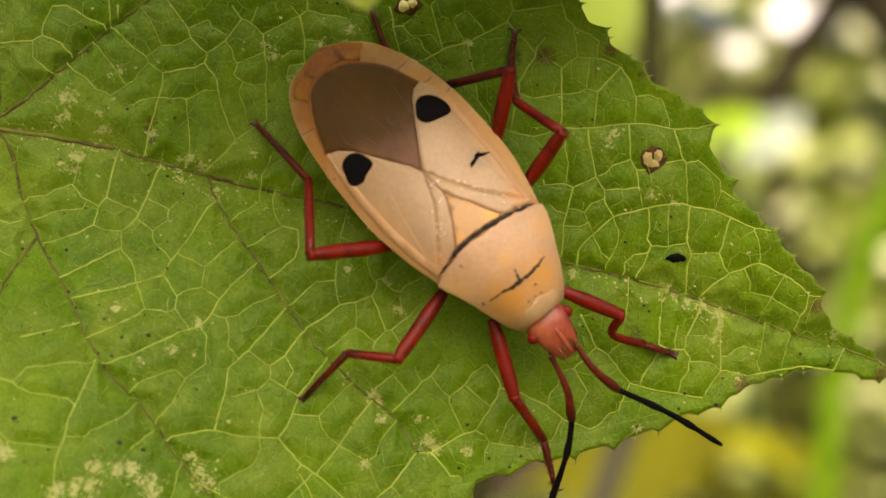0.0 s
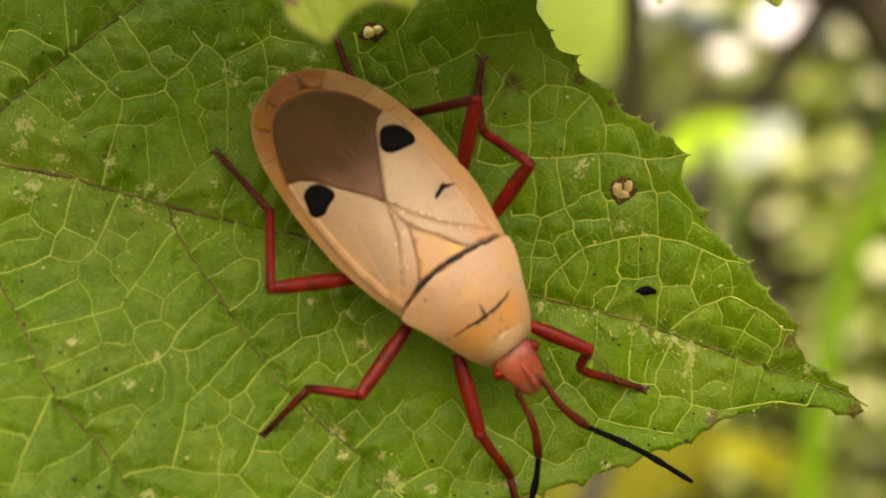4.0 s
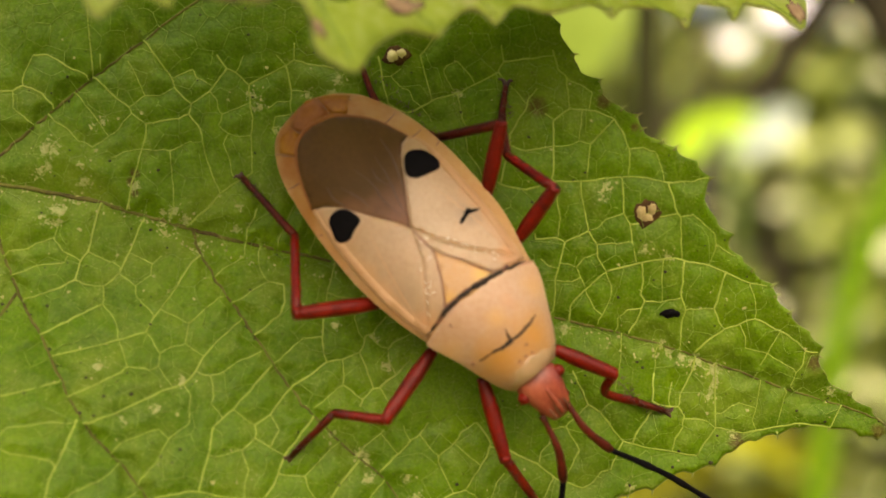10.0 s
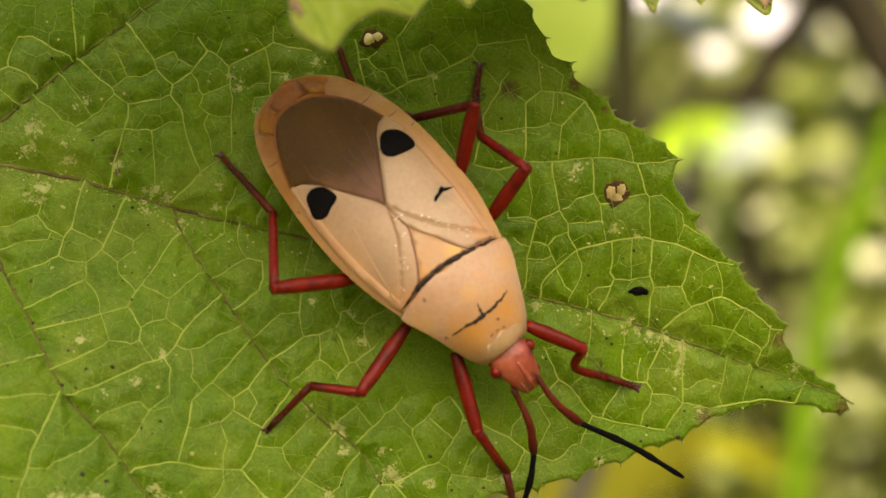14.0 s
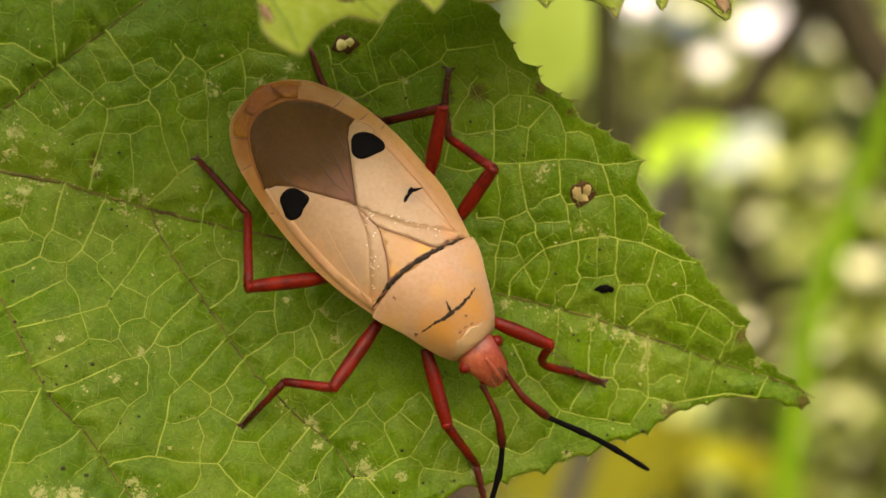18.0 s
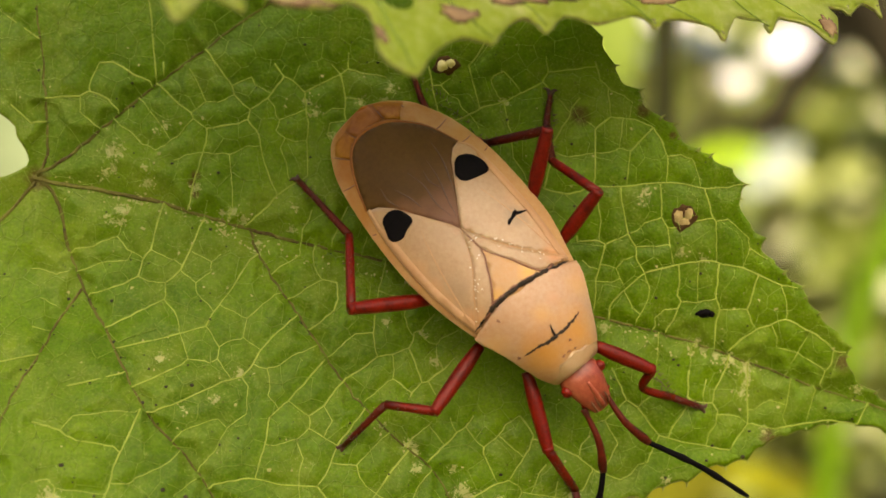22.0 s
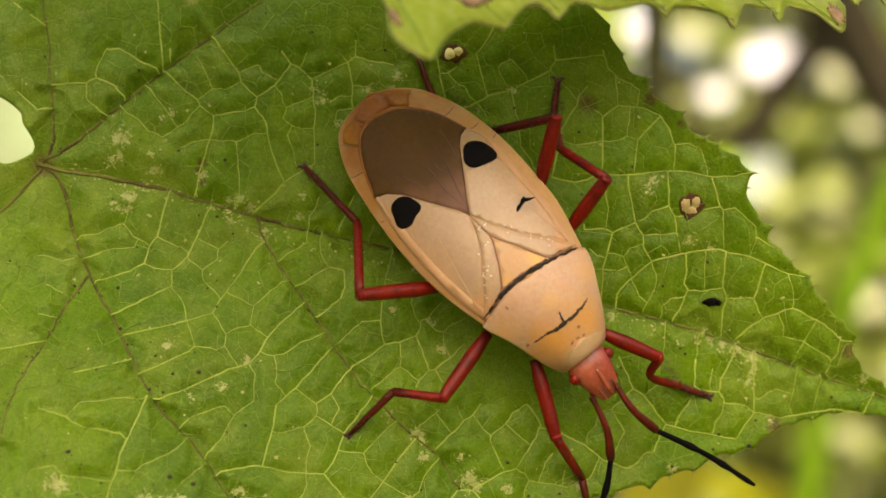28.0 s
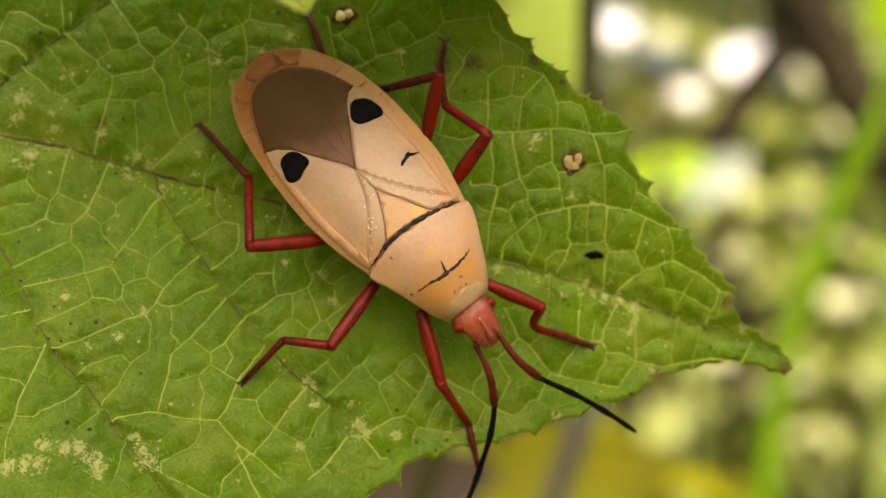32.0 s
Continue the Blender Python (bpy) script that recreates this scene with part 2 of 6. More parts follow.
def roughened(t, near, ragged, weight, scale=0.4):
    """near + weight * ragged, scaled to stay between 0 and 1."""
    n = t.nodes.new("ShaderNodeMath")
    n.operation = "MULTIPLY_ADD"
    t.links.new(ragged, n.inputs[0])
    n.inputs[1].default_value = weight
    t.links.new(near, n.inputs[2])
    low = t.nodes.new("ShaderNodeMath")
    low.operation = "MULTIPLY"
    t.links.new(n.outputs[0], low.inputs[0])
    low.inputs[1].default_value = scale
    return low.outputs[0]


def leaf_material():
    """A blade: two greens in broad patches, sheen painted pale in places, dusty speckles, fine cells, a soft sheen."""
    m, t, b = material("leaf_green", 0.45, 0.0, 0.16)
    v = coords(t)
    broad, mid, grain = noisy(t, v, 0.11, 3.0), noisy(t, v, 0.55, 5.0, 0.6), noisy(t, v, 7.0, 4.0, 0.6)
    base = ramp(t, broad, [(0.32, (0.060, 0.137, 0.0008)), (0.5, (0.086, 0.178, 0.001)), (0.7, (0.122, 0.226, 0.003))])
    base = mixed(t, ramp(t, grain, [(0.35, (0, 0, 0)), (0.7, (0.5, 0.5, 0.5))]), base, (0.036, 0.07, 0.002))
    # Sky sheen on the blade, painted as a grey-green tint.
    sheen_tint = ramp(t, noisy(t, v, 0.33, 5.0, 0.62), [(0.47, (0, 0, 0)), (0.68, (0.6, 0.6, 0.6))])
    base = mixed(t, sheen_tint, base, (0.148, 0.217, 0.018))
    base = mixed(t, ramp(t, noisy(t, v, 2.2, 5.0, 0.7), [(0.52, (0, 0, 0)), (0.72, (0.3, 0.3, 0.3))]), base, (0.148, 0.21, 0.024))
    field = node(t, "ShaderNodeTexVoronoi", Scale=0.75)
    t.links.new(v, field.inputs["Vector"])
    base = mixed(t, 0.3, base, ramp(t, field.outputs["Color"], [(0.1, (0.6, 0.66, 0.6)), (0.9, (1.3, 1.2, 1.4))]), "MULTIPLY")
    stain = roughened(t, nearness(t, v, STAINS), noisy(t, v, 2.6, 6.0, 0.7), 1.2)
    base = mixed(t, ramp(t, stain, [(0.32, (0, 0, 0)), (0.52, (0.8, 0.8, 0.8))]), base, (0.075, 0.038, 0.012))
    worn = roughened(t, nearness(t, v, [(x, y, (0.85 if y < -8 else 0.68) * reach) for x, y, reach in PATCHES]), noisy(t, v, 4.2, 6.0, 0.8), 6.0, 0.25)
    base = mixed(t, ramp(t, worn, [(0.855, (0, 0, 0)), (0.90, (0.75, 0.75, 0.75))]), base, (0.38, 0.39, 0.17))
    net = node(t, "ShaderNodeTexVoronoi", Scale=2.3)
    net.feature = "DISTANCE_TO_EDGE"
    t.links.new(v, net.inputs["Vector"])
    base = mixed(t, ramp(t, net.outputs[0], [(0.02, (0.14, 0.14, 0.14)), (0.09, (0, 0, 0))]), base, (0.17, 0.24, 0.035))
    spots = node(t, "ShaderNodeTexVoronoi", Scale=1.1)
    t.links.new(v, spots.inputs["Vector"])
    base = mixed(t, ramp(t, spots.outputs["Distance"], [(0.03, (0.6, 0.6, 0.6)), (0.07, (0, 0, 0))]), base, (0.06, 0.045, 0.012))
    flecks = ramp(t, noisy(t, v, 1.4, 7.0, 0.8), [(0.63, (0, 0, 0)), (0.69, (0.5, 0.5, 0.5))])
    base = mixed(t, flecks, base, (0.22, 0.255, 0.06))
    # Pale dusty speckles, densest in the sheen tint and painting its sparkle too.
    dust_sparkle = ramp(t, noisy(t, v, 9.0, 3.0, 0.7), [(0.54, (0, 0, 0)), (0.67, (0.7, 0.7, 0.7))])
    base = mixed(t, mixed(t, 1.0, dust_sparkle, ramp(t, noisy(t, v, 0.33, 5.0, 0.62), [(0.40, (0.25, 0.25, 0.25)), (0.6, (1, 1, 1))]), 'MULTIPLY'), base, (0.20, 0.25, 0.055))
    t.links.new(base, b.inputs["Base Color"])
    t.links.new(ramp(t, mid, [(0.35, (0.36, 0.36, 0.36)), (0.7, (0.54, 0.54, 0.54))]), b.inputs["Roughness"])
    cells = node(t, "ShaderNodeTexVoronoi", Scale=3.4)
    cells.feature = "DISTANCE_TO_EDGE"
    t.links.new(v, cells.inputs["Vector"])
    bumped(t, b, mixed(t, 0.5, ramp(t, cells.outputs[0], [(0.0, (0, 0, 0)), (0.25, (1, 1, 1))]), mixed(t, 0.5, grain, noisy(t, v, 2.6, 4.0, 0.6))), 0.5, 0.00006)
    tr = t.nodes.new("ShaderNodeBsdfTranslucent")
    t.links.new(base, tr.inputs[0])
    mx = t.nodes.new("ShaderNodeMixShader")
    mx.inputs[0].default_value = 0.22
    t.links.new(b.outputs[0], mx.inputs[1])
    t.links.new(tr.outputs[0], mx.inputs[2])
    t.links.new(mx.outputs[0], t.nodes["Material Output"].inputs["Surface"])
    return m


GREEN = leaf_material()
MARGIN = speckled("leaf_margin", [(0.35, (0.10, 0.06, 0.018)), (0.5, (0.14, 0.17, 0.02)), (0.7, (0.19, 0.22, 0.05))], 0.5, 4.0, 0.6, 0.3)
VEIN_MAIN = speckled("vein_brown", [(0.3, (0.034, 0.024, 0.007)), (0.45, (0.072, 0.064, 0.012)), (0.58, (0.12, 0.125, 0.024)), (0.68, (0.040, 0.020, 0.008))], 0.5, 3.0, 0.6, 0.4, 0.15)
VEIN_PALE = speckled("vein_pale", [(0.3, (0.17, 0.245, 0.022)), (0.7, (0.28, 0.345, 0.07))], 0.4, 4.0, 0.5, 0.2, 0.15)
VEIN_FINE = speckled("vein_fine", [(0.3, (0.12, 0.20, 0.010)), (0.7, (0.18, 0.265, 0.04))], 0.4, 4.0, 0.5, 0.2, 0.2)
SEAM_DARK = speckled("seam_dark", [(0.3, (0.09, 0.03, 0.015)), (0.7, (0.20, 0.08, 0.045))], 1.0, 6.0, 0.45, 0.2)
WAX = speckled("white_wax", [(0.3, (0.75, 0.68, 0.6)), (0.7, (0.9, 0.86, 0.8))], 2.0, 8.0, 0.25, 0.1)
VINE = speckled("vine_green", [(0.3, (0.016, 0.018, 0.003)), (0.7, (0.04, 0.042, 0.008))], 0.1, 1.0, 0.6, 0.4, 0.2)
RING = speckled("dark_ring", [(0.3, (0.025, 0.013, 0.005)), (0.7, (0.08, 0.042, 0.016))], 0.9, 5.0, 0.8, 0.4, 0.1)
SPECK = speckled("dark_speck", [(0.3, (0.010, 0.012, 0.004)), (0.7, (0.035, 0.03, 0.012))], 0.9, 5.0, 0.6, 0.3, 0.2)
TAN = speckled("tan_scar", [(0.3, (0.27, 0.20, 0.085)), (0.7, (0.43, 0.35, 0.16))], 1.5, 6.0, 0.8, 0.5)
REED = speckled("reed_green", [(0.3, (0.10, 0.20, 0.003)), (0.7, (0.15, 0.28, 0.008))], 0.03, 0.3, 0.6, 0.3, 0.15, 0.0, 0.0005)
DEAD = speckled("dead_leaf", [(0.3, (0.014, 0.008, 0.004)), (0.7, (0.045, 0.027, 0.013))], 0.04, 0.4, 0.7, 0.5, 0.3, 0.0, 0.0005)
FRESH = speckled("fresh_green", [(0.32, (0.27, 0.38, 0.02)), (0.5, (0.40, 0.50, 0.06)), (0.66, (0.60, 0.65, 0.27))], 0.2, 2.0, 0.4, 0.6, 0.4, 0.0, 0.0002, 0.68)
LESION = speckled("lesion_brown", [(0.34, (0.045, 0.025, 0.010)), (0.45, (0.13, 0.075, 0.03)), (0.58, (0.22, 0.15, 0.07)), (0.7, (0.10, 0.05, 0.016))], 0.9, 4.0, 0.75, 0.5)
def shell_material(name, stops, tints=(), rough=0.4, sides=None, spec=0.4, coat=0.2):
    """A waxy shell with soft tints: each a centre in the bug's space, a radius, a colour and a strength; sides: the colour to which it turns outwards."""
    m, t, b = material(name, rough, 0.0, spec, coat)
    v = coords(t)
    broad, grain = noisy(t, v, 0.4), noisy(t, v, 5.0, 6.0, 0.65)
    base = mixed(t, 0.45, ramp(t, broad, stops), ramp(t, grain, stops))
    if sides:
        xyz = t.nodes.new("ShaderNodeSeparateXYZ")
        t.links.new(v, xyz.inputs[0])
        out = t.nodes.new("ShaderNodeMath")
        out.operation = "ABSOLUTE"
        t.links.new(xyz.outputs["Y"], out.inputs[0])
        scaled = t.nodes.new("ShaderNodeMath")
        scaled.operation = "MULTIPLY_ADD"
        t.links.new(out.outputs[0], scaled.inputs[0])
        scaled.inputs[1].default_value = 0.26
        scaled.inputs[2].default_value = 0.2
        base = mixed(t, ramp(t, scaled.outputs[0], [(0.8, (0, 0, 0)), (1.0, (0.35, 0.35, 0.35))]), base, sides)
    for (x, y, z), radius, colour, strength in tints:
        far = t.nodes.new("ShaderNodeVectorMath")
        far.operation = "DISTANCE"
        t.links.new(v, far.inputs[0])
        far.inputs[1].default_value = (x, y, z)
        ragged = t.nodes.new("ShaderNodeMath")
        ragged.operation = "MULTIPLY_ADD"
        t.links.new(noisy(t, v, 1.3), ragged.inputs[0])
        ragged.inputs[1].default_value = radius * 0.9
        t.links.new(far.outputs["Value"], ragged.inputs[2])
        size = t.nodes.new("ShaderNodeMath")
        size.operation = "DIVIDE"
        t.links.new(ragged.outputs[0], size.inputs[0])
        size.inputs[1].default_value = radius * 2
        base = mixed(t, ramp(t, size.outputs[0], [(0.3, (strength,) * 3), (0.75, (0, 0, 0))]), base, colour)
    t.links.new(base, b.inputs["Base Color"])
    b.inputs["Subsurface Weight"].default_value = 0.25
    b.inputs["Subsurface Radius"].default_value = (1.0, 0.5, 0.25)
    b.inputs["Subsurface Scale"].default_value = 0.0004
    bumped(t, b, mixed(t, 0.5, grain, noisy(t, v, 1.6, 4.0, 0.6)), 0.5, 0.00006)
    return m


EDGE_TINTS = [((10.0, side * 2.4, 4), 0.75, (0.50, 0.22, 0.09), 0.6) for side in (1, -1)] + [((q, side * 2.85, 3.7), 0.7, (0.47, 0.23, 0.10), 0.5) for side in (1, -1) for q in (9.3, 8.5, 7.7, 6.9)]
CREAM = shell_material("cream_wing", [(0.3, (0.26, 0.157, 0.088)), (0.5, (0.32, 0.206, 0.124)), (0.7, (0.375, 0.255, 0.163))], EDGE_TINTS + [((7.7, 2.0, 3.9), 0.6, (0.20, 0.14, 0.095), 0.6), ((8.6, -1.9, 3.9), 0.8, (0.24, 0.165, 0.11), 0.5)], 0.4, (0.50, 0.25, 0.11))
PINKISH = speckled("wing_edge", [(0.3, (0.34, 0.18, 0.09)), (0.7, (0.39, 0.235, 0.135))], 0.5, 6.0, 0.45, 0.1, 0.25, 0.0, 0.00003)
AMBER = speckled("amber_shell", [(0.34, (0.16, 0.045, 0.007)), (0.46, (0.24, 0.09, 0.011)), (0.66, (0.31, 0.145, 0.022))], 0.6, 5.0, 0.4, 0.12, 0.15, 0.0, 0.00003)
FLANK = shell_material("flank_shell", [(0.34, (0.33, 0.175, 0.07)), (0.66, (0.40, 0.25, 0.13))], [((-0.2, 0, 2.6), 2.4, (0.22, 0.075, 0.009), 1.0), ((1.0, 2.4, 2.8), 1.6, (0.27, 0.105, 0.013), 0.95), ((1.0, -2.4, 2.8), 1.6, (0.24, 0.085, 0.010), 0.95), ((3.0, -3.1, 3.0), 1.4, (0.29, 0.12, 0.017), 0.9), ((3.2, 3.0, 3.0), 1.1, (0.34, 0.17, 0.04), 0.6), ((5.0, -3.3, 3.2), 1.2, (0.36, 0.18, 0.06), 0.6), ((0.5, -1.6, 2.8), 0.6, (0.17, 0.045, 0.012), 0.7)], 0.4, None, 0.15, 0.0)
PRONOTUM = shell_material("pronotum_shell", [(0.34, (0.30, 0.16, 0.085)), (0.5, (0.35, 0.21, 0.128)), (0.66, (0.39, 0.255, 0.175))], [((13.15, 0.95, 4), 1.4, (0.44, 0.205, 0.03), 0.75), ((13.15, -0.95, 4), 1.4, (0.44, 0.205, 0.03), 0.75), ((11.7, 0.1, 4.4), 0.6, (0.46, 0.25, 0.06), 0.5), ((11.6, 2.3, 3.8), 0.9, (0.45, 0.25, 0.07), 0.5), ((11.6, -2.3, 3.8), 0.9, (0.45, 0.25, 0.07), 0.5), ((11.4, 0.9, 4.4), 0.4, (0.40, 0.20, 0.10), 0.5)])
COLLAR = shell_material("collar_shell", [(0.35, (0.30, 0.185, 0.095)), (0.65, (0.36, 0.24, 0.14))])
ORANGE = shell_material("orange_shell", [(0.35, (0.37, 0.185, 0.06)), (0.65, (0.37, 0.22, 0.11))], [((9.9, 0.8, 4.2), 0.6, (0.50, 0.27, 0.04), 0.9), ((9.9, -0.9, 4.2), 0.5, (0.50, 0.26, 0.04), 0.8)])
RED_AMBER = speckled("red_amber", [(0.3, (0.15, 0.045, 0.015)), (0.7, (0.28, 0.11, 0.03))], 0.8, 5.0, 0.4, 0.2, 0.15, 0.0, 0.00003)
BROWN_FILM = shell_material("brown_membrane", [(0.3, (0.050, 0.023, 0.005)), (0.7, (0.098, 0.048, 0.013))], [((6.0, -0.2, 3.8), 1.7, (0.16, 0.08, 0.06), 0.9), ((4.6, -1.7, 3.4), 1.0, (0.17, 0.08, 0.045), 0.7), ((4.4, 1.7, 3.4), 0.9, (0.15, 0.08, 0.05), 0.6), ((2.0, 2.3, 3), 0.6, (0.16, 0.07, 0.03), 0.6)], 0.5, None, 0.15, 0.0)
INK = speckled("ink_brown", [(0.3, (0.008, 0.006, 0.005)), (0.5, (0.016, 0.011, 0.008)), (0.7, (0.06, 0.04, 0.028))], 2.2, 7.0, 0.5, 0.8, 0.15, 0.0, 0.00006)
BLACK = speckled("black_shell", [(0.3, (0.0025, 0.0025, 0.003)), (0.7, (0.006, 0.005, 0.006))], 1.0, 8.0, 0.6, 0.4, 0.03)
RED = speckled("red_leg", [(0.3, (0.03, 0.001, 0.001)), (0.5, (0.115, 0.003, 0.001)), (0.7, (0.20, 0.010, 0.004))], 0.9, 5.0, 0.34, 0.7, 0.2, 0.0, 0.00005)
DARK_RED = speckled("dark_red_foot", [(0.3, (0.016, 0.002, 0.001)), (0.5, (0.055, 0.005, 0.002)), (0.7, (0.11, 0.013, 0.006))], 1.1, 5.0, 0.4, 0.7, 0.16, 0.0, 0.00005)
RED_HEAD = speckled("red_head", [(0.3, (0.10, 0.010, 0.006)), (0.5, (0.225, 0.035, 0.018)), (0.68, (0.33, 0.09, 0.048))], 1.6, 5.0, 0.42, 0.6, 0.5, 0.1, 0.00004)
DARK_FOOT = speckled("dark_claw", [(0.3, (0.03, 0.015, 0.012)), (0.7, (0.08, 0.03, 0.02))], 1.0, 8.0, 0.5, 0.2)
SCURF = speckled("tan_scurf", [(0.3, (0.20, 0.22, 0.05)), (0.7, (0.34, 0.33, 0.13))], 2.0, 9.0, 0.85, 0.5)
STALK = speckled("stalk_green", [(0.3, (0.10, 0.17, 0.03)), (0.7, (0.20, 0.26, 0.07))], 0.1, 1.0, 0.55, 0.4)
BARK = speckled("bark", [(0.3, (0.010, 0.008, 0.004)), (0.55, (0.020, 0.016, 0.008)), (0.75, (0.038, 0.032, 0.018))], 0.03, 0.2, 0.9, 0.8, 0.1, 0.0, 0.003)
GREY_WOOD = speckled("grey_wood", [(0.3, (0.045, 0.042, 0.036)), (0.7, (0.09, 0.085, 0.075))], 0.1, 1.0, 0.8, 0.6, 0.3, 0.0, 0.0005)
BUSH = speckled("bush_leaf", [(0.3, (0.05, 0.11, 0.015)), (0.5, (0.10, 0.18, 0.03)), (0.7, (0.20, 0.27, 0.07))], 0.02, 0.2, 0.4, 0.3, 0.25, 0.0, 0.0005, 0.45)
bt = BUSH.node_tree
island = bt.nodes.new("ShaderNodeNewGeometry").outputs["Random Per Island"]
shade = ramp(bt, island, [(0.0, (0.115, 0.145, 0.018)), (0.3, (0.145, 0.18, 0.026)), (0.6, (0.18, 0.22, 0.04)), (0.85, (0.235, 0.27, 0.065)), (1.0, (0.32, 0.335, 0.125))])
for n in bt.nodes:
    if n.type in ("BSDF_PRINCIPLED", "BSDF_TRANSLUCENT"):
        bt.links.new(shade, n.inputs[0])
LIME = speckled("lime_leaf", [(0.3, (0.20, 0.33, 0.006)), (0.7, (0.30, 0.44, 0.014))], 0.03, 0.3, 0.5, 0.3, 0.15, 0.0, 0.0005, 0.45)
SILVER = speckled("silver_leaf", [(0.3, (0.14, 0.175, 0.13)), (0.7, (0.19, 0.225, 0.18))], 0.03, 0.3, 0.4, 0.3, 0.4, 0.0, 0.0005, 0.3)
SOFT = speckled("soft_green", [(0.3, (0.15, 0.20, 0.09)), (0.7, (0.23, 0.28, 0.15))], 0.03, 0.3, 0.4, 0.3, 0.4, 0.0, 0.0005, 0.3)
# White for the leaf discs that stand in for bright sky.
SKY_SPOT = speckled("sky_spot_white", [(0.3, (0.60, 0.57, 0.62)), (0.7, (0.72, 0.68, 0.74))], 0.03, 0.3, 0.4, 0.3, 0.5, 0.0, 0.0005, 0.3)
YELLOW = speckled("yellow_leaf", [(0.3, (0.15, 0.155, 0.002)), (0.7, (0.23, 0.225, 0.006))], 0.03, 0.3, 0.55, 0.3, 0.15, 0.0, 0.0005, 0.4)
# Pale leaf colour that paints blurred spots of light.
LIGHT_FLECK = speckled("light_fleck", [(0.3, (0.46, 0.44, 0.30)), (0.7, (0.60, 0.57, 0.46))], 0.02, 0.3, 0.3, 0.3, 0.5, 0.0, 0.0005, 0.4)
pt = LIGHT_FLECK.node_tree
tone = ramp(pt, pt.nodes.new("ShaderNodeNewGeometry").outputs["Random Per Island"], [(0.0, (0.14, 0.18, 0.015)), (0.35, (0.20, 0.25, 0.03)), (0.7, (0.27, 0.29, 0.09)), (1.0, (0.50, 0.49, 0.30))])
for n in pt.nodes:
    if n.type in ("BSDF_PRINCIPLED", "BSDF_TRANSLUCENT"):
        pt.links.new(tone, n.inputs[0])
LITTER = speckled("litter", [(0.3, (0.03, 0.02, 0.01)), (0.7, (0.09, 0.06, 0.03))], 0.02, 0.2, 0.8, 0.4, 0.2, 0.0, 0.001)
tt = LITTER.node_tree
tt.links.new(ramp(tt, tt.nodes.new("ShaderNodeNewGeometry").outputs["Random Per Island"], [(0.0, (0.09, 0.06, 0.03)), (0.4, (0.18, 0.13, 0.07)), (0.7, (0.26, 0.20, 0.11)), (1.0, (0.08, 0.13, 0.03))]), tt.nodes["Principled BSDF"].inputs["Base Color"])
MID_LEAF = speckled("mid_green", [(0.3, (0.17, 0.24, 0.03)), (0.7, (0.27, 0.34, 0.08))], 0.03, 0.3, 0.5, 0.3, 0.2, 0.0, 0.0005, 0.4)
CHIP = speckled("bare_chip", [(0.3, (0.48, 0.44, 0.18)), (0.7, (0.62, 0.58, 0.32))], 2.5, 7.0, 0.8, 0.5)
EARTH = speckled("earth", [(0.3, (0.05, 0.042, 0.015)), (0.5, (0.08, 0.07, 0.022)), (0.7, (0.055, 0.075, 0.012))], 0.004, 0.05, 0.9, 0.8, 0.2, 0.0, 0.01)

# ---- ground ----
gv, gf = [], []
RINGS = (0, 0.3, 0.6, 1.0, 1.6, 2.5, 4, 7, 15, 40, 150, 600, 2500)
for i, r in enumerate(RINGS):
    for k in range(48):
        a = 2 * math.pi * k / 48
        x, y = r * math.cos(a), r * math.sin(a)
        gv.append((x * 1000, y * 1000, 60 * noise.noise((x * 0.9, y * 0.9, 0)) * min(r, 3) / 3))
for i in range(len(RINGS) - 1):
    for k in range(48):
        j = (k + 1) % 48
        gf.append((i * 48 + k, i * 48 + j, (i + 1) * 48 + j, (i + 1) * 48 + k)[::-1])
ground = tagged(mesh_object("ground", gv, gf, EARTH), "dry tan and mossy forest floor under the shrubs", "ground", "", "structure")

lv, lf = [], []
lrng = np.random.default_rng(5)
for _ in range(2600):
    a, r = lrng.uniform(0, 6.283), 3.2 * math.sqrt(lrng.uniform(0, 1))
    x, y, size = r * math.cos(a), r * math.sin(a), lrng.uniform(0.02, 0.055)
    z = 0.06 * noise.noise((x * 0.9, y * 0.9, 0)) * min(r, 3) / 3 + 0.006
    m = Euler((lrng.uniform(-0.4, 0.4), lrng.uniform(-0.4, 0.4), lrng.uniform(0, 6.28))).to_matrix()
    k = len(lv)
    for u, w, h in ((-0.5, 0, 0), (-0.15, 0.24, 0.08), (-0.15, 0, -0.02), (-0.15, -0.24, 0.06), (0.2, 0.18, 0.04), (0.2, 0, -0.04), (0.2, -0.18, 0.05), (0.5, 0, 0.08)):
        lv.append(tuple((Vector((x, y, z)) + m @ Vector((u, w, h)) * size) * 1000))
    lf += [tuple(k + i for i in q) for q in ((0, 2, 1), (0, 3, 2), (1, 2, 5, 4), (2, 3, 6, 5), (4, 5, 7), (5, 6, 7))]
tagged(mesh_object("leaf_litter", lv, lf, LITTER), "dry tan and green fallen leaves on the ground", "leaf litter", "", "stuff")

